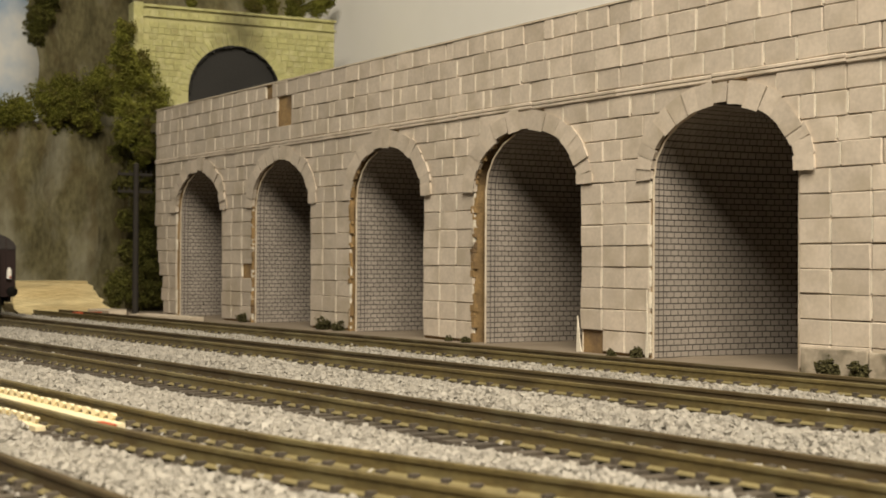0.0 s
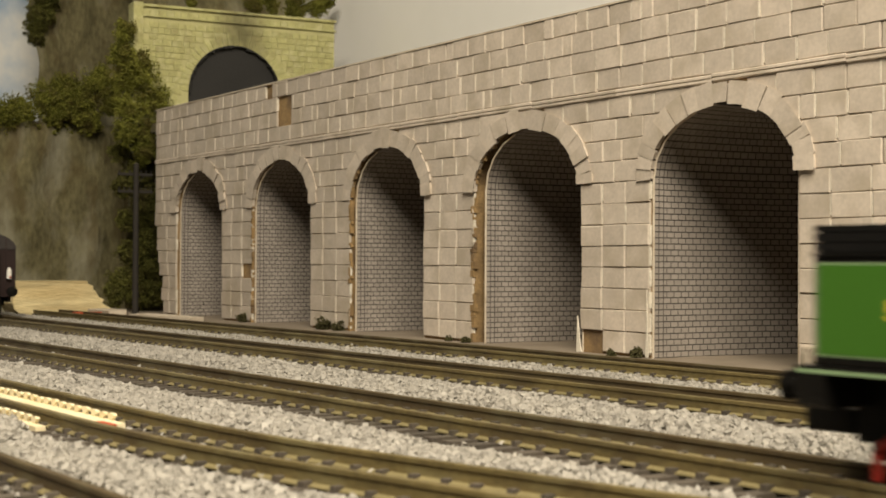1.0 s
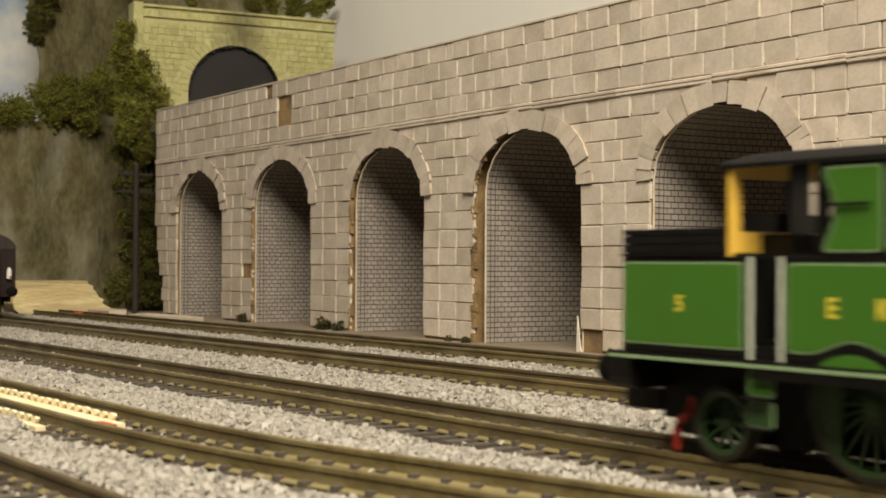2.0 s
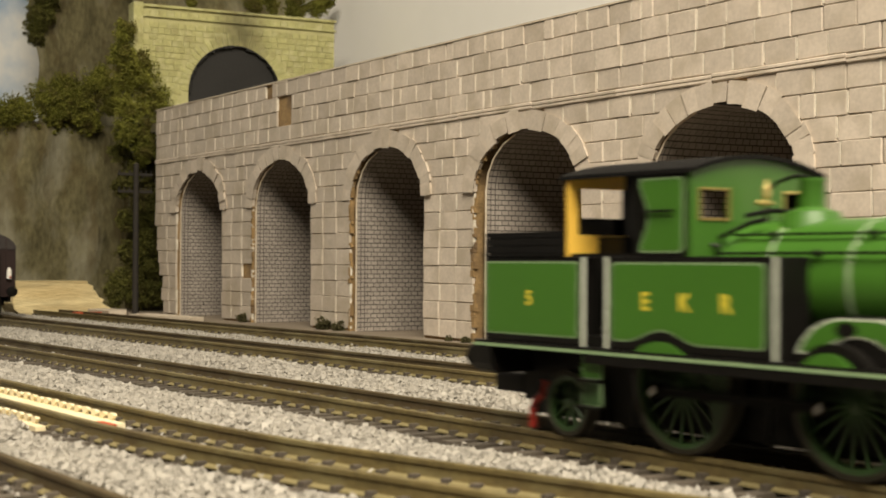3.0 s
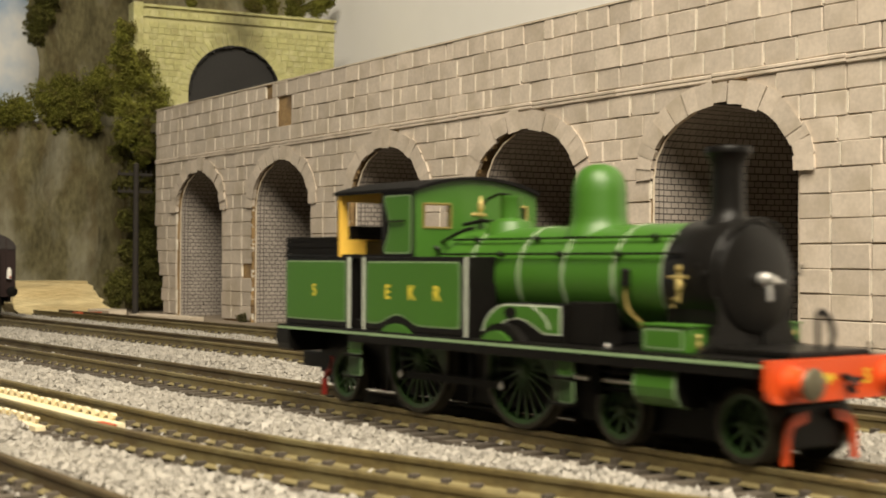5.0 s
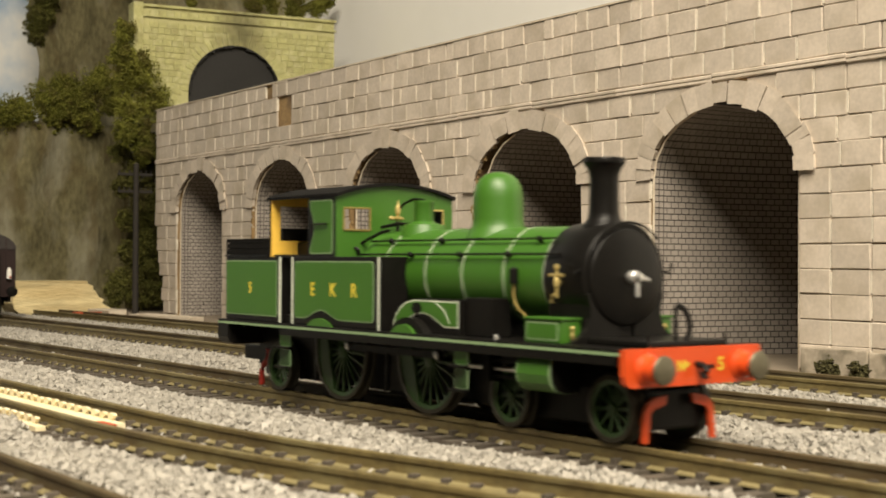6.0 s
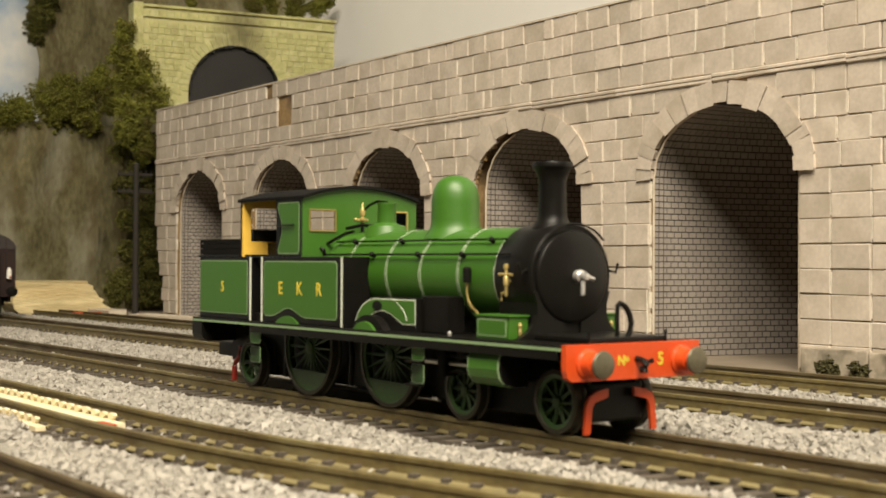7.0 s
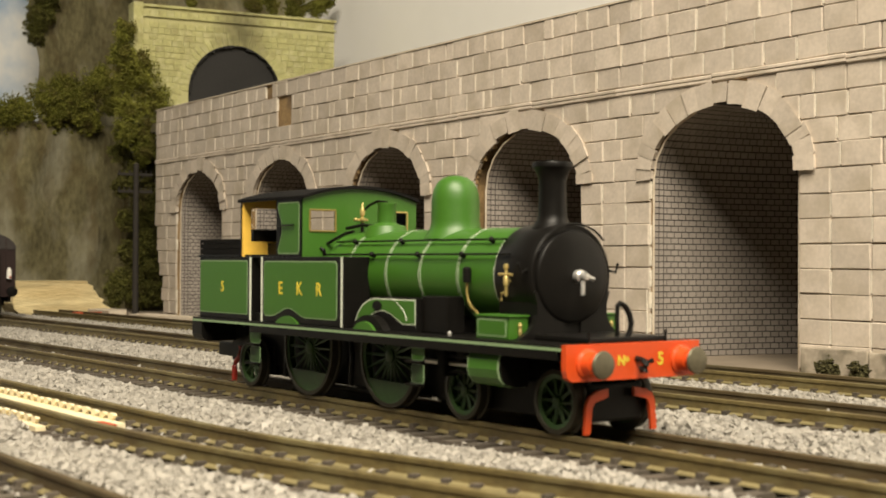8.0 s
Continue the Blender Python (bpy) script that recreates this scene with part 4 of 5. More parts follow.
def cab():
    c = part("cab", box(bm_new(), 6.5, 36.2, -13, 13, 17.2, 18.4), BLACK, loco, "open-sided green cab with yellow inside")

    def roof_z(y, lift=0.0):
        return 45.8 + 2.8 * (1 - (y / 16.4) ** 2) + lift

    ys = [-16.2 + 32.4 * k / 24 for k in range(25)]
    bm = bm_new()
    poly = [(y, roof_z(y, 0.75)) for y in ys] + [(y, roof_z(y, 0.0)) for y in ys[::-1]]
    prism(bm, poly, "x", 5.2, 37.3)
    part("roof", bm, ROOF_BLACK, c, "low arched black roof", smooth=True)
    # front sheet with two square look-outs
    for s in (-1, 1):
        bm = bm_new()
        wy0, wy1, wz0, wz1 = (6.3, 13.2, 38.5, 43.4) if s > 0 else (7.0, 13.9, 38.5, 43.4)
        xa, xb = 35.7, 36.4
        yy = [wy1 + (HALF - wy1) * k / 3 for k in range(4)]
        prism(bm, [(s * wy1, 32.6)] + [(s * y, roof_z(y)) for y in yy] + [(s * HALF, 32.6)], "x", xa, xb)
        prism(bm, [(s * wy0, 32.6), (s * wy1, 32.6), (s * wy1, wz0), (s * wy0, wz0)], "x", xa, xb)
        prism(bm, [(s * wy0, wz1), (s * wy1, wz1), (s * wy1, roof_z(wy1)), (s * (wy0 + wy1) / 2, roof_z((wy0 + wy1) / 2)), (s * wy0, roof_z(wy0))], "x", xa, xb)
        prism(bm, [(0, 32.6), (s * wy0, 32.6), (s * wy0, roof_z(wy0)), (s * wy0 / 2, roof_z(wy0 / 2)), (0, roof_z(0))], "x", xa, xb)
        part("front_sheet", bm, GREEN, c)
        bm = bm_new()
        for a, b in (((wy0, wz0), (wy1, wz0)), ((wy1, wz0), (wy1, wz1)), ((wy1, wz1), (wy0, wz1)), ((wy0, wz1), (wy0, wz0))):
            rod(bm, [(36.4, s * a[0], a[1]), (36.4, s * b[0], b[1])], 0.25, 6)
        part("window_frame", bm, BRASS if s > 0 else OLD_BRASS, c)
        # side: a panel with a curved rear edge, cut-out behind it
        cut = [(24.0 + 2.2 * math.sin(math.pi * k / 14) ** 1.5, 33.2 + 11.8 * k / 14) for k in range(15)]
        bm = prism(bm_new(), [(36.2, 32.6), (36.2, roof_z(HALF)), (24.2, roof_z(HALF))] + cut[::-1] + [(24.2, 32.6)], "y", s * (HALF - 0.7), s * HALF)
        part("cab_side", bm, BLACK, c)
        panel = [(34.1, 33.5), (34.6, 34.0), (34.6, 44.5), (34.1, 45.0), (25.6, 45.0)] + [(x + 0.9, z) for x, z in cut[::-1]][1:-1] + [(25.6, 33.5)]
        grow = [(34.2, 33.2), (34.9, 33.9), (34.9, 44.6), (34.2, 45.3), (25.2, 45.3)] + [(x + 0.6, z) for x, z in cut[::-1]][1:-1] + [(25.2, 33.2)]
        part("lining", prism(bm_new(), grow, "y", s * HALF, s * (HALF + 0.05)), LINE_PALE, c)
        part("cab_panel", prism(bm_new(), panel, "y", s * HALF, s * (HALF + 0.1)), GREEN, c)
        part("handrail", rod(bm_new(), [(26.0, s * (HALF + 0.5), 39.9), (33.0, s * (HALF + 0.5), 39.9)], 0.24, 6), BLACK, c)
        bm = bm_new()
        box(bm, 6.2, 6.8, s * (HALF - 0.4) - 0.5, s * (HALF - 0.4) + 0.5, 32.6, 46.0)
        box(bm, 6.2, 25, s * (HALF - 0.9) - 0.5, s * (HALF - 0.9) + 0.5, 32.4, 33.1)
        part("rear_pillar", bm, BLACK, c)
        part("door_pillar", box(bm_new(), 22.9, 24.6, s * (HALF - 1.2) - 0.5, s * (HALF - 1.2) + 0.5, 18, 46), BLACK, c)
    # rear sheet, yellow inside, with a large opening
    for s in (-1, 1):
        bm = bm_new()
        xa, xb = 6.8, 7.6
        wy0, wy1, wz0, wz1 = 2.6, 13.7, 36.4, 44.6
        prism(bm, [(s * wy1, 32.6), (s * wy1, roof_z(wy1)), (s * HALF, roof_z(HALF)), (s * HALF, 32.6)], "x", xa, xb)
        prism(bm, [(s * wy0, 32.6), (s * wy1, 32.6), (s * wy1, wz0), (s * wy0, wz0)], "x", xa, xb)
        prism(bm, [(s * wy0, wz1), (s * wy1, wz1), (s * wy1, roof_z(wy1)), (s * wy0, roof_z(wy0))], "x", xa, xb)
        part("rear_sheet", bm, YELLOW, c, "yellow painted cab rear sheet")
        # The sheet's middle strip between the two openings is black.
        part("rear_stanchion", prism(bm_new(), [(0, 32.6), (s * wy0, 32.6), (s * wy0, roof_z(wy0)), (0, roof_z(0))], "x", xa, xb), BLACK, c, "black middle strip of the rear sheet between the windows")
    part("locker", box(bm_new(), 5.4, 6.6, -12.5, 12.5, 33.1, 39.4), BLACK, c)
    bm = bm_new()
    box(bm, 8, 34, -12.5, 12.5, 18.4, 20)
    lathe(bm, [(8.6, 29.5), (8.6, 35.7)], (0, 0, 28.0), "x", 28)
    box(bm, 7, 14, -9, 9, 32.0, 36.0)
    part("backhead", bm, BLACK, c, "black boiler backhead and cab floor")


def boiler():
    b = part("boiler", lathe(bm_new(), [(9.6, 35.5), (9.6, 99.9)], (0, 0, BOILER_Z), "x", 64), GREEN, loco, "glossy apple-green boiler", smooth=True)
    for x in (46.3, 61.6, 74.3, 87.6):
        part("boiler_band", lathe(bm_new(), [(9.66, x - 0.5), (9.72, x - 0.45), (9.72, x + 0.45), (9.66, x + 0.5)], (0, 0, BOILER_Z), "x", 64), GREEN, b, smooth=True)
        for d in (-0.3, 0.3):
            part("lining", lathe(bm_new(), [(9.60, x + d - 0.055), (9.745, x + d - 0.055), (9.745, x + d + 0.055), (9.60, x + d + 0.055)], (0, 0, BOILER_Z), "x", 64), LINE_WHITE, b, "fine pale lining")
    part("lining", lathe(bm_new(), [(9.60, 99.3), (9.70, 99.3), (9.70, 99.45), (9.60, 99.45)], (0, 0, BOILER_Z), "x", 64), LINE_WHITE, b, "fine pale lining")
    # lower firebox sides and boiler underside
    part("ash_pan", box(bm_new(), 40, 84, -8.2, 8.2, 16.5, 22, 0.4), BLACK, loco)
    dome = part("dome", lathe(bm_new(), [(6.9, 36.4), (6.25, 37.5), (5.7, 38.3), (5.35, 39.2), (5.2, 40.4), (5.15, 44.4), (4.98, 46.0), (4.55, 47.4), (3.8, 48.6), (2.8, 49.4), (1.6, 49.85), (0.8, 49.98), (0.03, 50.0)], (73.8, 0, 0), "z", 40, close=False), GREEN, b, "tall rounded green dome", smooth=True)
    sb = part("smokebox", lathe(bm_new(), [(9.5, 99.8), (9.9, 99.8), (10.05, 100.0), (10.05, 110.4), (9.8, 110.9), (9.3, 111.1), (0.02, 111.1)], (0, 0, BOILER_Z), "x", 64), BLACK, loco, "satin black smokebox", smooth=True)
    part("smokebox_saddle", prism(bm_new(), [(-9.2, 17), (9.2, 17), (8.6, 20), (8.9, 27), (-8.9, 27), (-8.6, 20)], "x", 100.0, 111.2), BLACK, sb)
    # flared wing plates at the front
    for s in (-1, 1):
        part("wing_plate", prism(bm_new(), [(s * 9.6, 26.0), (s * 8.8, 23.6), (s * 8.8, 21.6), (s * 9.5, 19.9), (s * 10.8, 18.5), (s * 13.6, 17.0), (s * 2, 17.0), (s * 2, 26.6)], "x", 110.4, 111.6), BLACK, sb)
    door = part("smokebox_door", lathe(bm_new(), [(8.95, 111.0), (8.95, 111.6), (8.75, 111.95), (8.4, 112.1), (6.2, 112.6), (3.5, 113.0), (0.02, 113.2)], (0, -0.2, BOILER_Z), "x", 56), BLACK, sb, "black dished smokebox door", smooth=True)
    part("front_ring", lathe(bm_new(), [(9.9, 110.0), (10.15, 110.1), (10.15, 110.8), (9.85, 111.2), (9.0, 111.25)], (0, 0, BOILER_Z), "x", 64, close=False), BLACK, sb, smooth=True)
    bm = lathe(bm_new(), [(1.25, 113.1), (1.25, 114.3), (0.9, 114.6), (0.7, 115.8), (0.02, 115.9)], (0, -0.2, BOILER_Z), "x", 18)
    rod(bm, [(114.6, -0.2, 28.9), (115.0, -0.5, 27.0), (115.1, -0.6, 25.4)], 0.42, 8)
    rod(bm, [(115.0, -0.2, 28.9), (115.3, 1.0, 28.6), (115.4, 1.9, 28.4)], 0.42, 8)
    part("door_handle", bm, STEEL, door, "bright steel door handle", smooth=True)
    ch = part("chimney", lathe(bm_new(), [(4.8, 37.2), (4.3, 38.2), (3.6, 39.0), (3.05, 39.8), (2.85, 41.0), (2.75, 44.0), (2.72, 47.2), (2.9, 48.2), (3.3, 49.2), (3.75, 49.8), (3.98, 50.0), (4.02, 50.7), (3.85, 51.05), (2.5, 51.1), (2.4, 48.0), (0.02, 47.5)], (105.5, 0, 0), "z", 40, close=False), BLACK, sb, "black flared chimney with a lipped cap", smooth=True)
    for s in (-1, 1):
        # handrail on knobs
        a1 = radians(23.5)
        y, z = s * 10.6 * math.cos(a1), BOILER_Z + 10.6 * math.sin(a1)
        part("handrail", rod(bm_new(), [(37, y, z), (70, y, z), (104.5, y, z)], 0.24, 7), BLACK, b, "thin black handrail")
        for x in (56, 73.5, 89):
            bm = rod(bm_new(), [(x, s * 9.4 * math.cos(a1), BOILER_Z + 9.4 * math.sin(a1)), (x, y, z)], 0.42, 7)
            bmesh.ops.create_uvsphere(bm, u_segments=10, v_segments=6, radius=0.62, matrix=Matrix.Translation((x, y, z)))
            part("handrail_knob", bm, BLACK, b)
        a2 = radians(43)
        y, z = s * 10.5 * math.cos(a2), BOILER_Z + 10.5 * math.sin(a2)
        part("control_rod", rod(bm_new(), [(38, y, z), (70, y, z), (101, y, z)], 0.22, 7), BLACK, b, "thin black control rod")
        for x in (46, 64.5, 96):
            bm = rod(bm_new(), [(x, s * 9.4 * math.cos(a2), BOILER_Z + 9.4 * math.sin(a2)), (x, y, z)], 0.45, 7)
            bmesh.ops.create_uvsphere(bm, u_segments=10, v_segments=6, radius=0.6, matrix=Matrix.Translation((x, y, z)))
            part("handrail_knob", bm, BLACK, b)
        # clack valve and feed pipe
        bm = lathe(bm_new(), [(0.9, 27.5), (0.9, 30.2), (0.5, 30.6)], (91.5, s * 10.2, 0), "z", 12)
        rod(bm, [(91.5, s * 9, 29.3), (91.5, s * 10.6, 29.3)], 0.7, 10)
        part("clack_valve", bm, BLACK, b)
        part("feed_pipe", rod(bm_new(), [(91.5, s * 10.2, 27.6), (91.6, s * 10.3, 25.5), (92.2, s * 10.4, 23.9), (93.6, s * 10.6, 22.6), (95.5, s * 10.8, 21.8), (96.5, s * 10.8, 20.5)], 0.26, 8), OLD_BRASS, b, "brass feed pipe", smooth=True)
        # brass lubricator on the smokebox side
        bm = lathe(bm_new(), [(0.02, 25.0), (0.3, 25.1), (0.34, 27.0), (0.55, 27.2), (0.55, 28.6), (0.32, 28.9), (0.3, 30.2), (0.55, 30.5), (0.5, 31.1), (0.02, 31.3)], (104.9, s * 11.0, 0), "z", 14, close=False)
        rod(bm, [(102.7, s * 11.0, 29.2), (106.7, s * 11.0, 29.2)], 0.3, 8)
        rod(bm, [(104.9, s * 9.6, 28.0), (104.9, s * 11.2, 28.0)], 0.3, 8)
        rod(bm, [(104.9, s * 11.0, 25.8), (103.9, s * 11.4, 25.6), (104.0, s * 11.4, 24.2)], 0.26, 8)
        part("lubricator", bm, BRASS, sb, "brass lubricator", smooth=True)
        part("lamp_iron", rod(bm_new(), [(110, s * 10.0, 30.2), (110.6, s * 12.0, 29.6), (110.6, s * 12.6, 31.4)], 0.28, 7), BLACK, sb)
    bm = bm_new()
    rail = [(112.2, 10.05 * math.cos(radians(a)), BOILER_Z + 10.05 * math.sin(radians(a))) for a in range(44, 153, 6)]
    rod(bm, rail, 0.24, 7)
    part("arched_handrail", bm, BLACK, sb)
    # whistle and safety valves over the firebox
    bm = lathe(bm_new(), [(0.35, 40.3), (0.4, 41.0), (1.5, 41.4), (1.5, 41.9), (0.5, 42.1), (0.55, 42.6), (0.9, 42.8), (0.95, 44.0), (0.6, 44.8), (0.35, 45.2), (0.3, 45.8), (0.02, 46.2)], (39.5, -1.6, 0), "z", 16, close=False)
    bmesh.ops.scale(bm, vec=(0.66, 0.66, 0.88), space=Matrix.Translation((-39.5, 1.6, -39.0)), verts=bm.verts)
    rod(bm, [(39.5, -3.4, 41.2), (39.5, -0.2, 41.2)], 0.32, 8)
    bmesh.ops.create_uvsphere(bm, u_segments=10, v_segments=6, radius=0.5, matrix=Matrix.Translation((39.5, -3.4, 41.3)))
    part("whistle", bm, BRASS, b, "polished brass whistle", smooth=True)
    part("valve_cover", lathe(bm_new(), [(5.3, 37.0), (4.9, 38.3), (4.5, 39.2), (4.3, 39.7), (2.9, 40.0), (2.2, 40.4), (2.1, 44.3), (2.25, 44.6), (2.2, 45.0), (0.02, 45.1)], (47.4, 0, 0), "z", 32, close=False), GREEN, b, "green safety valve cover", smooth=True)
    part("whistle_stand", rod(bm_new(), [(39.5, -1.6, 37.8), (39.5, -1.6, 40.6)], 0.4, 8), BLACK, b)
    part("valve_lever", rod(bm_new(), [(47.4, 0, 45.1), (44, -0.3, 45.5), (41, -0.8, 44.6), (39.8, -1.2, 43.6)], 0.32, 7), BLACK, b)
    bm = rod(bm_new(), [(36.4, -9.2, 35.6), (38.5, -8.6, 36.6), (41.0, -7.0, 38.0), (43, -6.2, 38.4)], 0.38, 8)
    rod(bm, [(36.4, -11, 34.6), (37.2, -10.6, 34.2), (37.0, -10.2, 33.0)], 0.38, 8)
    rod(bm, [(38, -5, 39.2), (42, -3, 40.0), (46, -2, 39.6)], 0.4, 8)
    part("reversing_rod", bm, BLACK, b)


def running_gear():
    for s in (-1, 1):
        # front splasher with its lined panel
        poly = [(55.0, 17.0)] + [(55.3, 18.6), (56.4, 20.6), (58.2, 22.4), (60.6, 23.6), (63, 24.0), (79.0, 24.0), (79.0, 17.0)]
        sp = part("splasher", prism(bm_new(), poly, "y", s * 7.4, s * 13.6), BLACK, loco, "lined green driving wheel splasher")
        outer = [(55.6, 18.4), (56.6, 20.4), (58.3, 22.1), (60.7, 23.3), (63, 23.75), (78.6, 23.75), (78.6, 18.5), (73.8, 18.5), (71.6, 19.5), (69.2, 20.6), (66.6, 21.1), (64.0, 20.8), (61.4, 19.8), (59.4, 18.5)]
        part("lining", prism(bm_new(), outer, "y", s * 13.5, s * 13.66), LINE_WHITE, sp)
        inner = [(56.1, 18.7), (56.9, 20.3), (58.5, 21.85), (60.85, 23.05), (63, 23.5), (78.35, 23.5), (78.35, 18.75), (74.0, 18.75), (71.7, 19.75), (69.25, 20.85), (66.6, 21.35), (63.95, 21.05), (61.3, 20.05), (59.3, 18.75)]
        part("splasher_panel", prism(bm_new(), inner, "y", s * 13.5, s * 13.72), GREEN, sp)
        part("sight_hole", prism(bm_new(), [(64.4 + 1.8 * math.cos(k * math.pi / 12), 22.15 + 1.08 * math.sin(k * math.pi / 12)) for k in range(24)], "y", s * 13.4, s * 13.8), BLACK, sp)
        bm = bm_new()
        rod(bm, [(a[0] + 3.2, s * 13.72, a[1] * 0.5 + 9.4) for a in arc_pts(60, 18.2, 12.5, 8, 58, 10)], 0.09, 5)
        part("lining", bm, LINE_WHITE, sp)
        part("splasher_segment", prism(bm_new(), arc_pts(62.8, 13.23, 5.57, 43, 137), "y", s * 13.4, s * 16.2), GREEN, sp)
        part("splasher_segment", prism(bm_new(), arc_pts(63.4, 12.6, 7.6, 36, 144), "y", s * 13.3, s * 15.6), BLACK, sp)
        part("tool_box", box(bm_new(), 79.4, 88.0, min(s * 8, s * 12.6), max(s * 8, s * 12.6), 17, 24.6, 0.3), BLACK, loco)
        # sandbox on the footplate
        sb = part("sandbox", box(bm_new(), 99.2, 109.4, min(s * 9.2, s * 13.8), max(s * 9.2, s * 13.8), 17.0, 21.2, 0.25), GREEN, loco, "small green sandbox")
        part("lid", box(bm_new(), 98.9, 109.7, min(s * 9.0, s * 14.1), max(s * 9.0, s * 14.1), 21.2, 21.6, 0.15), GREEN, sb)
        frame_pts = rounded(99.8, 108.6, 17.5, 20.8, 0.4)
        part("lining", prism(bm_new(), frame_pts, "y", s * 13.7, s * 13.86), LINE_PALE, sb)
        part("panel", prism(bm_new(), rounded(100.1, 108.3, 17.8, 20.5, 0.3), "y", s * 13.7, s * 13.9), GREEN, sb)
        bm = lathe(bm_new(), [(0.3, 17.8), (0.42, 18.5), (0.28, 19.1), (0.42, 19.7), (0.2, 20.2)], (109.9, s * 11.6, 0), "z", 10)
        part("drain_cock", bm, BRASS, sb)
        # cylinder with green lagging
        bm = bm_new()
        prof = [(s * 9.0, 14.6), (s * 14.9, 14.6), (s * 15.6, 13.2), (s * 15.8, 11.4), (s * 15.4, 9.8), (s * 14.4, 8.6), (s * 12.6, 8.0), (s * 9.0, 8.0)]
        cyl = part("cylinder", prism(bm, prof, "x", 99.2, 108.4), GREEN, loco, "green lagged cylinder")
        part("end_cover", prism(bm_new(), [(y * 0.985, z if z > 14 else z + 0.1) for y, z in prof], "x", 108.5, 109.0), BLACK, cyl, "black cylinder end cover")
        for x in (99.1, 108.3):
            part("lining", prism(bm_new(), [(y * 1.005, z if z < 14 else z) for y, z in prof], "x", x, x + 0.25), LINE_PALE, cyl)
        for z0, z1 in ((12.4, 13.0), (9.4, 10.0)):
            part("slide_bar", box(bm_new(), 84.5, 99.2, min(s * 10.2, s * 11.4), max(s * 10.2, s * 11.4), z0, z1), BLACK, loco)
        part("piston_rod", rod(bm_new(), [(76.0, s * 10.8, 11.2), (99.3, s * 10.8, 11.2)], 0.5, 8), STEEL, loco)
        part("slide_bar_bracket", box(bm_new(), 84.4, 86.8, min(s * 9.2, s * 12.2), max(s * 9.2, s * 12.2), 8.6, 15.9), BLACK, loco)
        # footsteps
        for x, w in ((12.8, 5.0), (81.6, 4.4)):
            st = part("footstep", box(bm_new(), x - w / 2 + 0.9, x + w / 2 - 0.9, min(s * 14.3, s * 15.0), max(s * 14.3, s * 15.0), 7.6, 16.2), BLACK, loco, "green lined footstep plates")
            for z0, z1 in ((11.6, 15.9), (7.0, 10.9)):
                part("lining", prism(bm_new(), rounded(x - w / 2, x + w / 2, z0, z1, 0.6), "y", s * 15.0, s * 15.15), LINE_PALE, st)
                part("plate", prism(bm_new(), rounded(x - w / 2 + 0.22, x + w / 2 - 0.22, z0 + 0.22, z1 - 0.1, 0.5), "y", s * 15.0, s * 15.22), WHEEL_GREEN if z0 < 10 else GREEN, st)
                part("tread", box(bm_new(), x - w / 2, x + w / 2, min(s * 15.0, s * 16.8), max(s * 15.0, s * 16.8), z0 - 0.4, z0), BLACK, st)
        # brake and guard ironwork between the wheels
        for x in (16.0, 45.6):
            part("brake_hanger", rod(bm_new(), [(x, s * 8.5, 3.5), (x + 0.6, s * 8.4, 10), (x - 0.8, s * 8, 15)], 0.6, 6), BLACK, loco)
        part("brake_rod", rod(bm_new(), [(16, s * 6.5, 2.6), (46, s * 6.5, 2.6), (74, s * 6.5, 3.2)], 0.4, 6), BLACK, loco)
    # vacuum pipe and front platform fittings
    part("vacuum_pipe", rod(bm_new(), [(125.2, -1.2, 17), (125.2, -1.3, 21.5), (125.2, -1.2, 23.8), (125.3, -0.7, 24.3), (125.4, -0.3, 23.9)], 0.42, 9), BLACK, loco, "black vacuum standpipe", smooth=True)
    part("vacuum_hose", rod(bm_new(), [(125.4, -0.4, 24.0), (125.6, 0.4, 23.5), (125.8, 1.2, 22.2), (126.0, 1.5, 20.6), (126.0, 1.2, 19.0), (125.8, 0.4, 17.6), (125.7, 0.0, 17.0)], 0.55, 9), BLACK, loco, "curved black vacuum hose", smooth=True)
    part("front_platform", box(bm_new(), 112, 126.8, -9.8, 9.8, 17.0, 18.1, 0.3), BLACK, loco)
    part("lamp", lathe(bm_new(), [(0.4, 17.0), (0.45, 17.6), (0.2, 17.9)], (92.0, -14.8, 0), "z", 10), STEEL, loco, "small bright oil cup")


footplate()
beams()
tanks_and_bunker()
cab()
boiler()
running_gear()
lettering("N", 2.5, loco, pose(128.66 * MM, -3.4 * MM, 13.9 * MM, 90, 0, 90), GOLD)
lettering("o", 1.6, loco, pose(128.66 * MM, -2.0 * MM, 14.3 * MM, 90, 0, 90), GOLD)
lettering("5", 3.2, loco, pose(128.66 * MM, 6.4 * MM, 13.9 * MM, 90, 0, 90), GOLD)


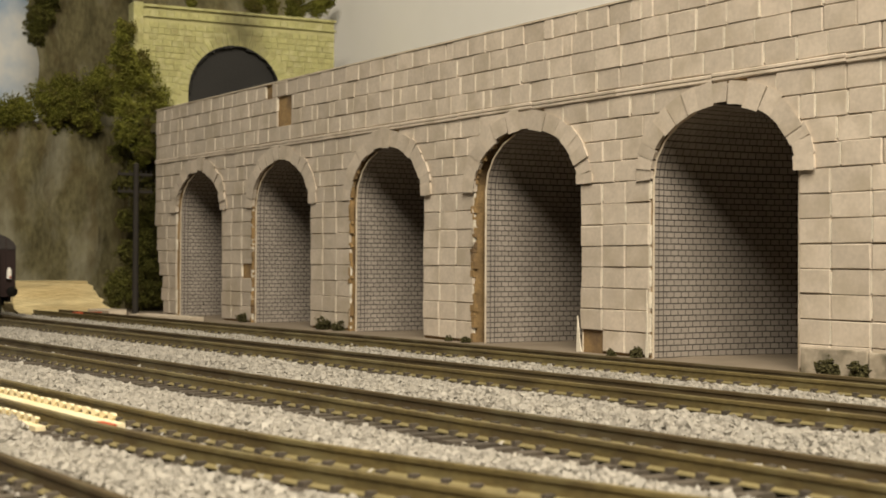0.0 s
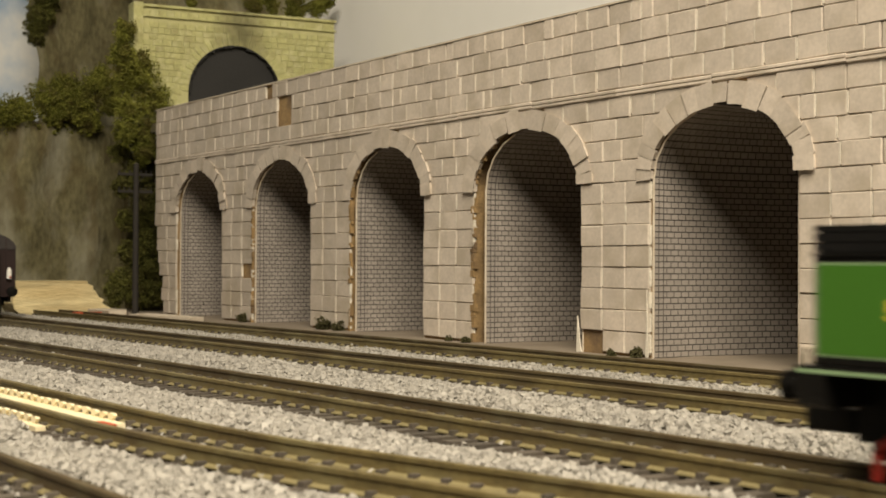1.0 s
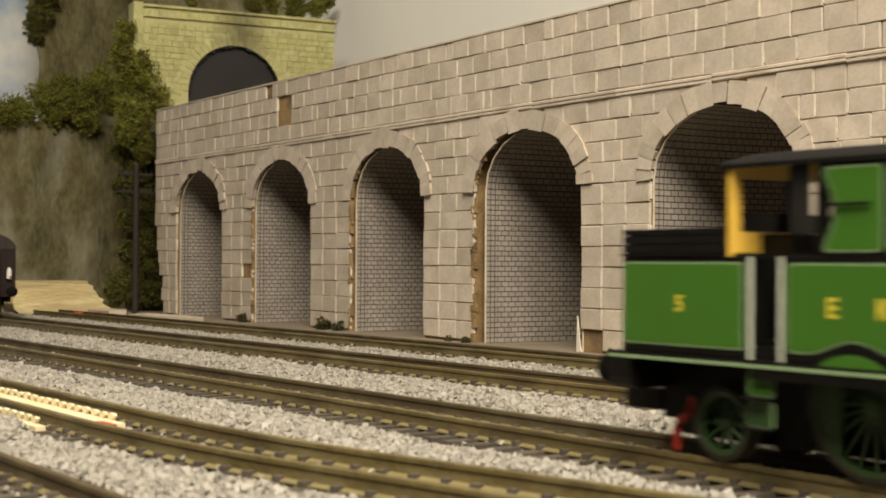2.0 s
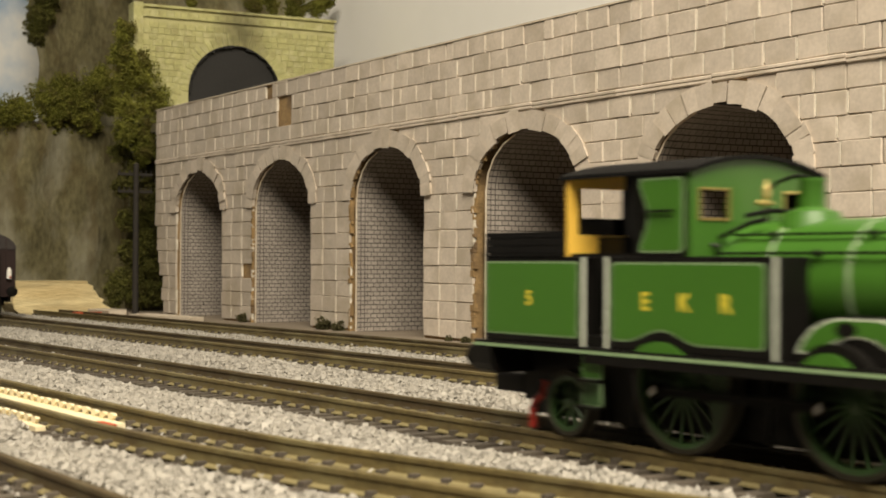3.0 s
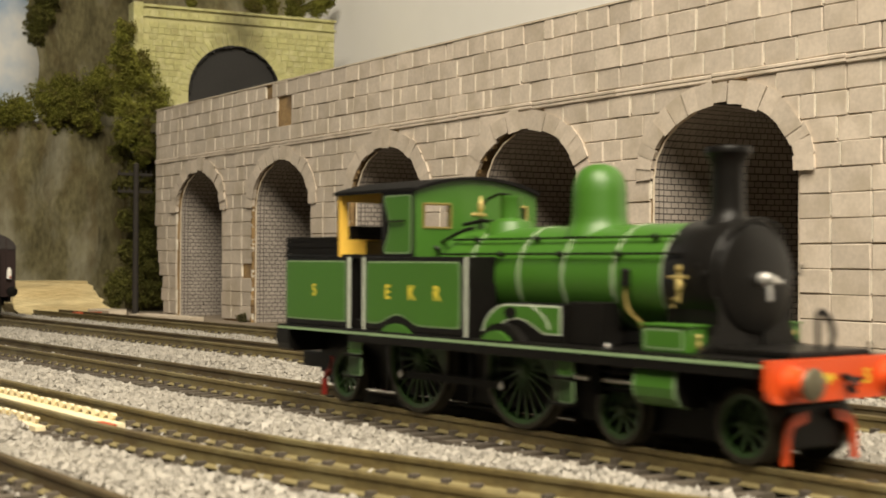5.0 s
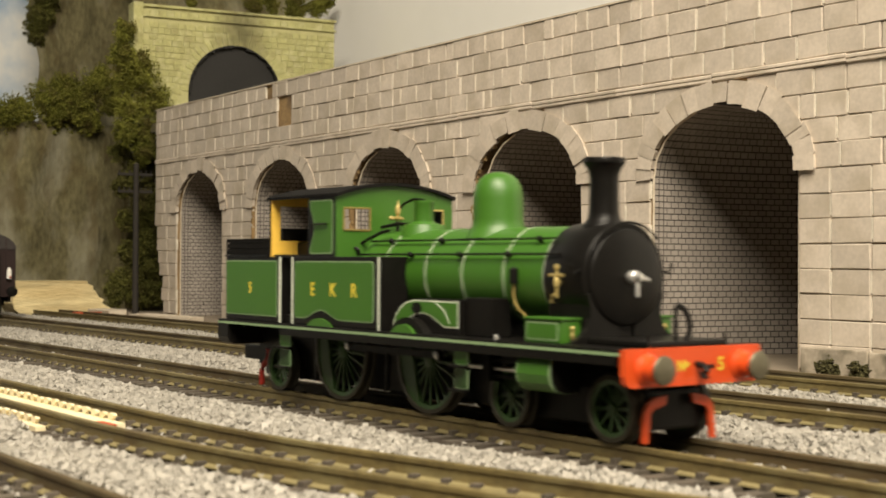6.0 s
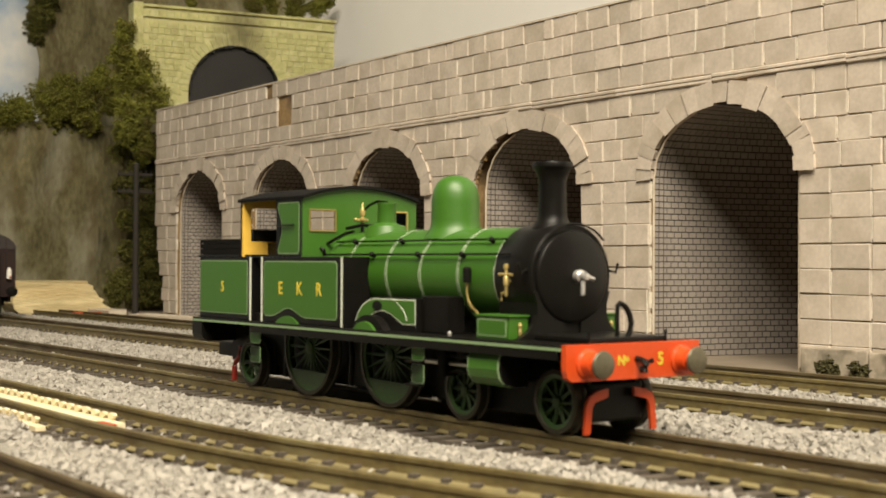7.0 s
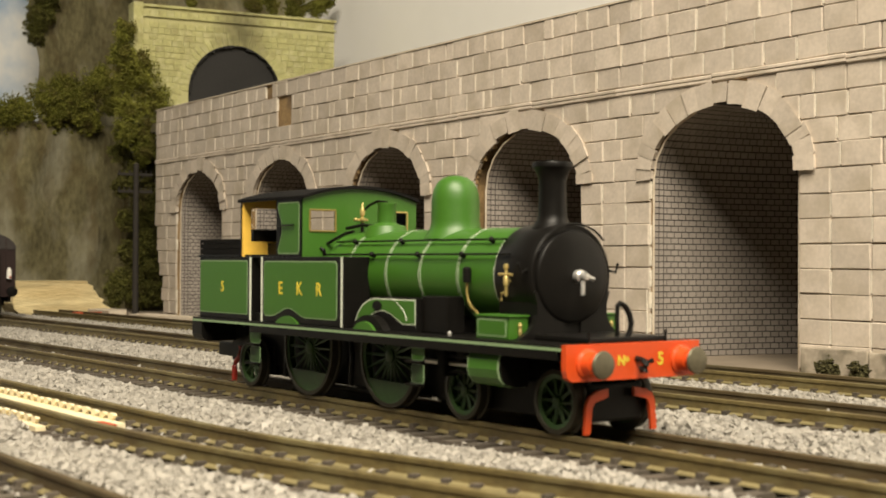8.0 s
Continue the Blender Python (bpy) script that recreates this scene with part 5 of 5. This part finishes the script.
# ---- bushes ----
def bush(x, y, z, r, seed, name="bush", label="olive-green flock bush clinging to the rock", dark=False, grain=0.65, group="flock bushes", leaf=None):
    """Loose clumps of small flakes round a few twigs, with gaps and an uneven outline."""
    rng = np.random.default_rng(seed)
    t = root(name, label, "bush", x, y, z, group=group)
    lobes = 5 + int(r // 3)
    centres = rng.normal(size=(lobes, 3))
    centres *= (r * 0.62 * rng.uniform(0.35, 1, (lobes, 1))) / np.linalg.norm(centres, axis=1, keepdims=True)
    centres[:, 0] *= 0.75
    radii = r * rng.uniform(0.38, 0.66, lobes)
    count = int(min(3600, 90 * lobes + 20.0 * r * r))
    pick = rng.integers(0, lobes, count)
    d = rng.normal(size=(count, 3))
    d /= np.linalg.norm(d, axis=1, keepdims=True)
    c = centres[pick] + d * (radii[pick] * rng.uniform(0.3, 1.15, count) ** 0.6)[:, None]
    # small tufts with gaps between them, some reaching out of the clump
    tufts = max(10, count // 34)
    td = rng.normal(size=(tufts, 3))
    td /= np.linalg.norm(td, axis=1, keepdims=True)
    home = rng.integers(0, lobes, tufts)
    tc = centres[home] + td * (radii[home] * rng.uniform(0.7, 1.45, tufts))[:, None]
    mine = rng.integers(0, tufts, count)
    loose = rng.random(count) < 0.72
    c[loose] = tc[mine[loose]] + rng.normal(0, 0.085 * r + 0.25, (int(loose.sum()), 3))
    unit = np.array([(1, 0, 0), (-1, 0, 0), (0, 1, 0), (0, -1, 0), (0, 0, 0.7), (0, 0, -0.7)])
    tri = np.array([(0, 2, 4), (2, 1, 4), (1, 3, 4), (3, 0, 4), (2, 0, 5), (1, 2, 5), (3, 1, 5), (0, 3, 5)])
    s = grain * rng.uniform(0.5, 1.3, (count, 1, 1))
    v = unit[None] * s * rng.uniform(0.4, 1.3, (count, 6, 1)) + rng.normal(0, 0.2, (count, 6, 3)) + c[:, None, :]
    f = tri[None] + 6 * np.arange(count)[:, None, None]
    ob = new("foliage", raw_mesh("foliage", v.reshape(-1, 3), f.reshape(-1, 3), leaf or (LEAF_DARK if dark else LEAF)))
    ob.parent = t
    bm = bm_new()
    for k in centres[:6]:
        rod(bm, [(-r * 0.5, 0, -r * 0.5), tuple(k * 0.5 + np.array((-r * 0.2, 0, -r * 0.1))), tuple(k)], 0.35, 5)
    part("twigs", bm, TWIG, t)
    return t


LEDGE_BUSHES = ((-650, 140, 131, 10.7), (-650, 153, 136, 11.6), (-650, 170, 147, 12.5), (-650, 185, 140, 11.8), (-640, 203, 153, 12.8), (-640, 217, 145, 7.9), (-650, 176, 130, 7.5), (-640, 199, 133, 8.6))
CORNER_BUSHES = ((-558, 192, 184, 7.9), (-558, 188, 170, 8.6), (-558, 195, 157, 10.2), (-558, 204, 165, 8.7), (-558, 204, 151, 12.6), (-558, 211, 140, 10.3), (-558, 198, 135, 11.0), (-558, 212, 124, 7.9), (-558, 196, 119, 10.2), (-558, 206, 108, 8.6))
LOWER_BUSHES = ((-572, 194, 106, 5.9), (-572, 217, 104, 7.2), (-572, 208, 93, 9.5), (-572, 200, 81, 7.1), (-572, 214, 74, 9.6), (-572, 217, 59, 8.0), (-572, 200, 58, 5.9), (-572, 215, 43, 9.5), (-572, 203, 37, 6.7), (-572, 214, 24, 10.3), (-572, 195, 17, 7.9), (-572, 220, 11, 8.8), (-572, 207, 8, 7.1), (-572, 190, 8, 5.1))
HIGH_BUSHES = ((-690, 178, 207, 8.2), (-690, 181, 216, 8.6), (-690, 185, 226, 8.8), (-690, 176, 199, 6.6))
CREST_BUSHES = ((-572, 247, 214, 3.7), (-572, 297, 217, 7.6), (-572, 311, 220, 6.8), (-572, 329, 219, 9.0), (-572, 348, 222, 8.2), (-572, 358, 226, 6.1))
WEEDS = ((-290, 189, 2, 3.2), (-277, 189, 1, 2.6), (-387, 193, 2, 2.9), (33.5, 177, 3, 2.9), (36, 177, -1, 1.8), (45, 177, 2, 2.6), (-177, 185, -2, 1.5), (-163, 184, 0, 1.5), (-68, 180, 1, 1.3), (-55, 180, 3, 1.9))
TRAIL_BUSHES = ((-645, 178, 138, 8.5), (-645, 188, 148, 8.0), (-640, 196, 140, 7.5), (-652, 159, 126, 6.7), (-652, 185, 157, 8.4), (-640, 210, 164, 8.6), (-640, 225, 154, 9.5), (-640, 232, 156, 7.8), (-652, 145, 122, 5.0), (-652, 191, 123, 4.2))
seed_ = 100
for rows_, label_, dark_ in ((LEDGE_BUSHES, "olive-green flock bush along the rock ledge", False), (CORNER_BUSHES, "olive-green flock bush beside the tunnel portal", False),
                             (LOWER_BUSHES, "dark green flock bush at the arcade's end", True), (TRAIL_BUSHES, "olive-green flock bush trailing down the rock", False), (HIGH_BUSHES, "dark green flock bush on the high rock", True),
                             (CREST_BUSHES, "olive-green flock bush over the portal coping", False)):
    for x_, y_, z_, r_ in rows_:
        bush(x_, y_, z_, r_ * (1.4 if rows_ is LOWER_BUSHES else 1.2), seed_, label=label_, dark=dark_)
        seed_ += 1
for x_, y_, z_, r_ in WEEDS:
    bush(x_, y_ - 2.2, -3.6 + r_ * 0.9, r_ * 1.2, seed_, "weed", "small withered dark weed at the foot of the arcade", True, 0.5, "weeds", WEED_LEAF)
    seed_ += 1


# ---- telegraph pole ----
def telegraph_pole(x, y):
    t = root("telegraph_pole", "black telegraph pole with two crossarms", "telegraph pole", x, y, -3.4)
    part("post", lathe(bm_new(), [(2.1, 0), (1.7, 98), (0.4, 99.2)], axis="z", n=12), POLE_WOOD, t)
    for z in (91.4, 80.2):
        arm = part("crossarm", box(bm_new(), -1.9, -0.9, -12, 12, z - 0.9, z + 0.9, 0.15), POLE_WOOD, t)
        for y_ in (-11, -7.5, -4, 4, 7.5, 11):
            part("insulator", lathe(bm_new(), [(0.3, z + 0.9), (0.3, z + 1.4), (0.6, z + 1.5), (0.55, z + 2.5), (0.02, z + 2.7)], (-1.4, y_, 0), "z", 8), POLE_WOOD, arm)
    part("brace", rod(bm_new(), [(-1.2, 0, 84), (-1.2, 6, 90.6)], 0.3, 5), POLE_WOOD, t)


telegraph_pole(-534, 190.0)


# ---- the torn block that closes the back track ----
def torn_block():
    rnd = random.Random(31)
    bm = bm_new()
    n = 12
    left = [(117 + 5 * (k / n) ** 0.5 * 0 + rnd.uniform(-0.8, 0.8) + (5.5 if k < 3 else 0) * (1 - k / 3), -3.6 + 21.6 * k / n) for k in range(n + 1)]
    right = [(184 - 17 * (k / n) ** 1.0 + rnd.uniform(-1.3, 1.3), -3.6 + 21.6 * k / n) for k in range(n + 1)]
    slices = 5
    rings = []
    for s in range(slices + 1):
        x = -558 - 24 * s / slices
        ring = [bm.verts.new((x + rnd.uniform(-0.5, 0.5), y + rnd.uniform(-0.8, 0.8), z)) for y, z in left + right[::-1]]
        rings.append(ring)
    m = len(rings[0])
    for a, b in zip(rings, rings[1:]):
        for k in range(m):
            bm.faces.new((a[k], a[(k + 1) % m], b[(k + 1) % m], b[k]))
    bm.faces.new(rings[0])
    bm.faces.new(rings[-1][::-1])
    solid("wooden_block", bm, PLANK, "pale rough-torn wooden block across the back track", "block")


torn_block()
solid("red_tab", box(bm_new(), -512, -506, 139, 156, -4.0, -0.4, 0.3), RED_TAB, "small dull red tab lying by the back track", "tab")
solid("flat_stone", prism(bm_new(), [(-470, 158), (-440, 160), (-400, 166), (-405, 176), (-450, 178), (-475, 172)], "z", -4.2, -0.6), PAPER_EDGE, "flat pale card offcut on the sandy ground", "card")
solid("flat_stone", prism(bm_new(), [(-540, 160), (-500, 158), (-492, 166), (-520, 178), (-548, 174)], "z", -4.2, 0.2), PAPER_EDGE, "flat pale card offcut beside the bushes", "card")
# Plain black block standing in for a small dark thing on the left.
solid("stop_block", box(bm_new(), -262, -220, -14, -4, -5.0, 3.0, 0.4), BLACK, "small black block beside the running track", "block")


# ---- cream insert in the near track ----
def cream_insert():
    t = root("track_insert", "cream plastic infill strips in the near track", "track insert", 0, TRACKS["near"], 0)
    rnd = random.Random(6)
    for name, y0, y1, x0, x1, top in (("inner_strip", -6.6, 1.2, -200, 45.5, -1.5), ("outer_strip", -13.4, -11.2, -200, 34, -2.4)):
        strip = part(name, box(bm_new(), x0, x1, y0, y1, -4.0, top, 0.15), CREAM, t)
        x = x0 + 2
        reach = 1.5
        while x < x1 - 3:
            # a short stem with a hooked, rounded head
            lift = rnd.uniform(-0.15, 0.1)
            hook = [(0.4, -0.4), (2.5, -0.4), (2.4, reach * 0.35), (3.2, reach * 0.5), (3.5, reach * 0.8), (3.1, reach), (0.9, reach), (0.2, reach * 0.8), (0.5, reach * 0.5)]
            part("tooth", prism(bm_new(), [(x + a + rnd.uniform(-0.1, 0.1), top + b + lift) for a, b in hook], "y", y1 - 0.9, y1 - 0.1), CREAM, strip)
            x += 4.7 + rnd.uniform(-0.15, 0.15)
    part("end_tab", box(bm_new(), 45.7, 52.5, -6.6, -3.6, -4.4, -0.7, 0.2), RED_TAB, t, "dull red end tab")
    part("fastening", box(bm_new(), 42.5, 45.5, -6.85, -6.6, -2.0, -0.7), RED_TAB, t)


cream_insert()


# ---- the coach standing on the second track ----
def coach():
    t = root("railway_coach", "dark maroon railway coach end on with a white lamp", "railway coach", -470, TRACKS["second"], 0)
    prof = [(-15, 10.5), (15, 10.5), (15.2, 14), (15.4, 30), (15.2, 38), (-15.2, 38), (-15.4, 30), (-15.2, 14)]
    part("body", prism(bm_new(), prof, "x", -210, 0), MAROON, t)
    roof = [(15.4 * math.sin(radians(a)), 37.6 + 9.2 * math.cos(radians(a))) for a in range(-90, 91, 9)]
    part("roof", prism(bm_new(), roof, "x", -211, 0.5), ROOF_GREY, t)
    part("end_rib", box(bm_new(), 0, 0.6, 9.2, 9.8, 14, 44), MAROON, t)
    part("tail_lamp", lathe(bm_new(), [(1.4, 20.8), (1.4, 25.4), (0.9, 26.0), (0.8, 27.0), (0.02, 27.2)], (1.6, 11.0, 0), "z", 12), WHITE, t, "white tail lamp")
    part("lamp_lens", lathe(bm_new(), [(0.7, 2.9), (0.6, 3.3), (0.02, 3.4)], (0, 11.2, 21.6), "x", 10), RED, t, "red lamp lens")
    for s in (-1, 1):
        part("buffer", lathe(bm_new(), [(1.6, 0), (1.4, 3), (1.2, 5), (3.0, 5.2), (3.0, 5.8), (0.02, 6.2)], (0, s * 11.6, 13.6), "x", 16), BLACK, t)
        part("solebar", box(bm_new(), -208, -1, s * 12 - 0.8, s * 12 + 0.8, 7.5, 10.5), BLACK, t)
    for cx in (-28, -182):
        bogie = part("bogie", box(bm_new(), cx - 20, cx + 20, -11.5, 11.5, 5.2, 8.5, 0.4), BLACK, t)
        for dx in (-15, 15):
            bm = bm_new()
            for s in (-1, 1):
                lathe(bm, [(1, s * 7.3), (6.7, s * 7.3), (6.6, s * 7.9), (6.2, s * 8.0), (6.1, s * 9.8), (5.2, s * 9.8), (1, s * 9.2)], (cx + dx, 0, 6.1), "y", 28)
            part("wheelset", bm, TYRE, bogie)
    part("gangway", box(bm_new(), 0, 3.0, -5.5, 5.5, 12, 36, 0.4), BLACK, t)
    part("coupling", box(bm_new(), 0, 9, -4, 4, 6.2, 9.6, 0.3), BLACK, t)


coach()


# ---- stones of the arcade: the nearest as pieces, the rest joined ----
def lay_stones():
    rnd = random.Random(17)
    rows = stone_rows()
    near = sorted(rows, key=lambda r: -r[0])[:298]
    far = sorted(rows, key=lambda r: -r[0])[298:]
    for u0, u1, z0, z1 in near:
        o = new("stone_block", raw_mesh("stone_block", *block_shape(u1 - u0 - 0.25, z1 - z0 - 0.13, rnd), STONE))
        o.parent = arcade
        o.location = Vector(((u0 + u1) / 2, rnd.uniform(-0.25, 0.2), (z0 + z1) / 2 + rnd.uniform(-0.12, 0.12))) * MM
        o.rotation_euler = (rnd.uniform(-0.02, 0.02), rnd.uniform(-0.010, 0.010), rnd.uniform(-0.02, 0.02))
    # pale paper showing in the upright joints
    verts, faces = [], []
    for u0, u1, z0, z1 in rows:
        if rnd.random() < 0.75:
            b, w, y = len(verts), rnd.uniform(0.16, 0.4), rnd.uniform(-1.15, -0.85)
            lo, hi = z0 + 0.2 + rnd.uniform(0, 1.0), z1 - 0.2 - rnd.uniform(0, 0.8)
            verts += [(u1 + dx, dy, z) for z in (lo, hi) for dx, dy in ((-w, 0.0), (-w, y), (w, y), (w, 0.0))]
            faces += [[b + i for i in f] for f in ((0, 1, 5, 4), (1, 2, 6, 5), (2, 3, 7, 6), (0, 3, 2, 1), (4, 5, 6, 7))]
    ob = new("joint_paper", raw_mesh("joint_paper", verts, faces, JOINT_PAPER))
    ob.parent = arcade
    tagged(ob, "pale paper in the upright joints", kind="stuff")
    for k in range(4):
        part("plinth_stone", box(bm_new(), 21.5 + 27 * k, 48 + 27 * k, -2.6 - 0.3 * (k % 2), -1.0, -4.6, 5.0 - 0.4 * (k % 2), 0.5), GRIMY_STONE, arcade, "grimy stained plinth stone")
    verts, faces = [], []
    for u0, u1, z0, z1 in far:
        b = len(verts)
        dy, dz = rnd.uniform(-0.25, 0.2), rnd.uniform(-0.12, 0.12)
        unit_v, unit_f = block_shape(u1 - u0 - 0.25, z1 - z0 - 0.13, rnd)
        verts += [((u0 + u1) / 2 + x, y + dy, (z0 + z1) / 2 + dz + z) for x, y, z in unit_v]
        faces += [[b + i for i in f] for f in unit_f]
    ob = new("stone_blocks", raw_mesh("stone_blocks", verts, faces, STONE))
    ob.parent = arcade
    tagged(ob, kind="stuff")


lay_stones()


# ---- loose ballast ----
def stones(name, regions, label, size, seed):
    """Angular chips scattered over regions (x0, x1, y0, y1, z, count)."""
    rng = np.random.default_rng(seed)
    unit = 0.66 * np.array([(x, y, z) for x in (-1, 1) for y in (-1, 1) for z in (-1, 1)], dtype=float)
    quads = ((0, 1, 3, 2), (4, 6, 7, 5), (0, 4, 5, 1), (2, 3, 7, 6), (0, 2, 6, 4), (1, 5, 7, 3))
    tri = np.array([t for a, b, c, d in quads for t in ((a, b, c), (a, c, d))])
    all_v, all_f, base = [], [], 0
    for x0, x1, y0, y1, z, count, *side in regions:
        c = np.stack([rng.uniform(x0, x1, count), rng.uniform(y0, y1, count), np.full(count, z)], 1)
        if side:
            off = c[:, 1] - np.array([near_line(x) for x in c[:, 0]])
            c = c[off > 17.5] if side[0] > 0 else (c[off < -18.5] if side[0] < 0 else c[np.abs(off) < 15.5])
            count = len(c)
        if y1 - y0 > 7:
            # the heap's edges wander, so that sleeper ends show here and there
            wave = np.array([noise.noise(Vector((x * 0.045, y * 0.02, seed))) + 0.6 * noise.noise(Vector((x * 0.16, y * 0.09, seed + 5.0))) for x, y in c[:, :2]])
            edge = np.minimum(c[:, 1] - y0, y1 - c[:, 1])
            keep = edge > 1.6 - 5.0 * wave
            c, wave, count = c[keep], wave[keep], int(keep.sum())
            f = np.minimum(c[:, 1] - y0, y1 - c[:, 1]) / max(1.0, (y1 - y0) * 0.28)
            c[:, 2] += 1.9 * np.clip(f, 0, 1) ** 0.8 - 1.35 + 0.9 * wave
        c[:, 2] += rng.uniform(-0.4, 0.6, count)
        r = size * np.clip(rng.lognormal(0, 0.34, (count, 1)), 0.5, 2.1) * rng.uniform(0.65, 1.15, (count, 3))
        v = unit[None] * r[:, None, :] * rng.uniform(0.6, 1.3, (count, 8, 1))
        q = rng.normal(size=(count, 4))
        q /= np.linalg.norm(q, axis=1, keepdims=True)
        w, a, b, d = q.T
        R = np.stack([1 - 2 * (b * b + d * d), 2 * (a * b - d * w), 2 * (a * d + b * w), 2 * (a * b + d * w), 1 - 2 * (a * a + d * d), 2 * (b * d - a * w),
                      2 * (a * d - b * w), 2 * (b * d + a * w), 1 - 2 * (a * a + b * b)], 1).reshape(-1, 3, 3)
        v = np.einsum("nij,nkj->nki", R, v) + c[:, None, :]
        all_v.append(v.reshape(-1, 3))
        all_f.append((tri[None] + 8 * np.arange(count)[:, None, None] + base).reshape(-1, 3))
        base += 8 * count
    ob = new(name, raw_mesh(name, np.concatenate(all_v), np.concatenate(all_f), BALLAST))
    return tagged(ob, label, "ballast", kind="stuff")


stones("ballast", [(-560, 180, 93, 118, -3.1, 30000)], "pale angular ballast chips between the two back tracks", 0.56, 1)
stones("ballast", [(-420, 260, 18.5, 58.5, -3.1, 44000)], "pale angular ballast chips behind the running track", 0.58, 2)
stones("ballast", [(-220, 260, -48.5, -18.5, -3.1, 31000, 1)], "pale angular ballast chips before the running track", 0.6, 3)
stones("ballast", [(-130, 220, -93.5, -62, -3.0, 23000, -1), (-60, 30, -83.4, -77.0, -2.7, 1900)], "pale angular ballast chips between the front tracks", 0.62, 4)
stones("ballast", [(-540, 180, 121, 152, -4.3, 2400), (-560, 200, 59, 90, -4.3, 2800), (-400, 300, -16, 16, -4.3, 2200), (-200, 230, -80, -20, -4.3, 2400, 0),
                   (-540, 180, 127, 132, -3.2, 90), (-540, 180, 136, 142, -3.2, 110), (-560, 200, 66, 82, -3.2, 260), (-400, 300, -7, 7, -3.2, 170), (-60, 200, -126, -94, -4.4, 500), (95.5, 97, -74, -72.5, -2.4, 2)],
       "scattered pale ballast chips among the sleepers", 0.62, 5)


# ---- what moves: the locomotive backs along the running track and stops ----
TRAVEL = ((0.0, 237.0), (0.5, 217.4), (1.1, 193.7), (1.5, 177.6), (2.2, 150.6), (3.0, 120.9), (3.5, 100.9), (4.0, 82.4), (4.5, 63.5), (5.0, 45.2), (5.5, 28.6), (6.0, 14.7), (6.5, 5.1), (6.8, 0.9), (7.0, 0.0), (8.0, 0.0))


def travelled(t):
    """Millimetres still to go at t seconds, on a smooth curve that never turns back."""
    ts, ss = [p[0] for p in TRAVEL], [p[1] for p in TRAVEL]
    k = max(i for i in range(len(ts) - 1) if ts[i] <= t) if t < ts[-1] else len(ts) - 2
    d = [(ss[i + 1] - ss[i]) / (ts[i + 1] - ts[i]) for i in range(len(ts) - 1)]

    def slope(i):
        if i == 0 or i == len(ts) - 1:
            return d[0] if i == 0 else 0.0
        return 0.0 if d[i - 1] * d[i] <= 0 else 2 * d[i - 1] * d[i] / (d[i - 1] + d[i])

    h = ts[k + 1] - ts[k]
    u = (t - ts[k]) / h
    return (ss[k] * (1 + 2 * u) * (1 - u) ** 2 + ss[k + 1] * u * u * (3 - 2 * u) + h * slope(k) * u * (1 - u) ** 2 - h * slope(k + 1) * u * u * (1 - u))


def motions():
    times = [i / 10 for i in range(81)]
    walk(loco, [(t, pose(travelled(t) * MM, 0, 0)) for t in times])
    for axle, x, r in turning:
        walk(axle, [(t, pose(x * MM, 0, r * MM, 0, math.degrees(travelled(t) / r), 0)) for t in times])
    for coupling in coupling_rods:
        walk(coupling, [(t, pose((28.4 + 5.2 * math.sin(travelled(t) / 11.2)) * MM, 0, (11.2 + 5.2 * math.cos(travelled(t) / 11.2)) * MM)) for t in times])


motions()
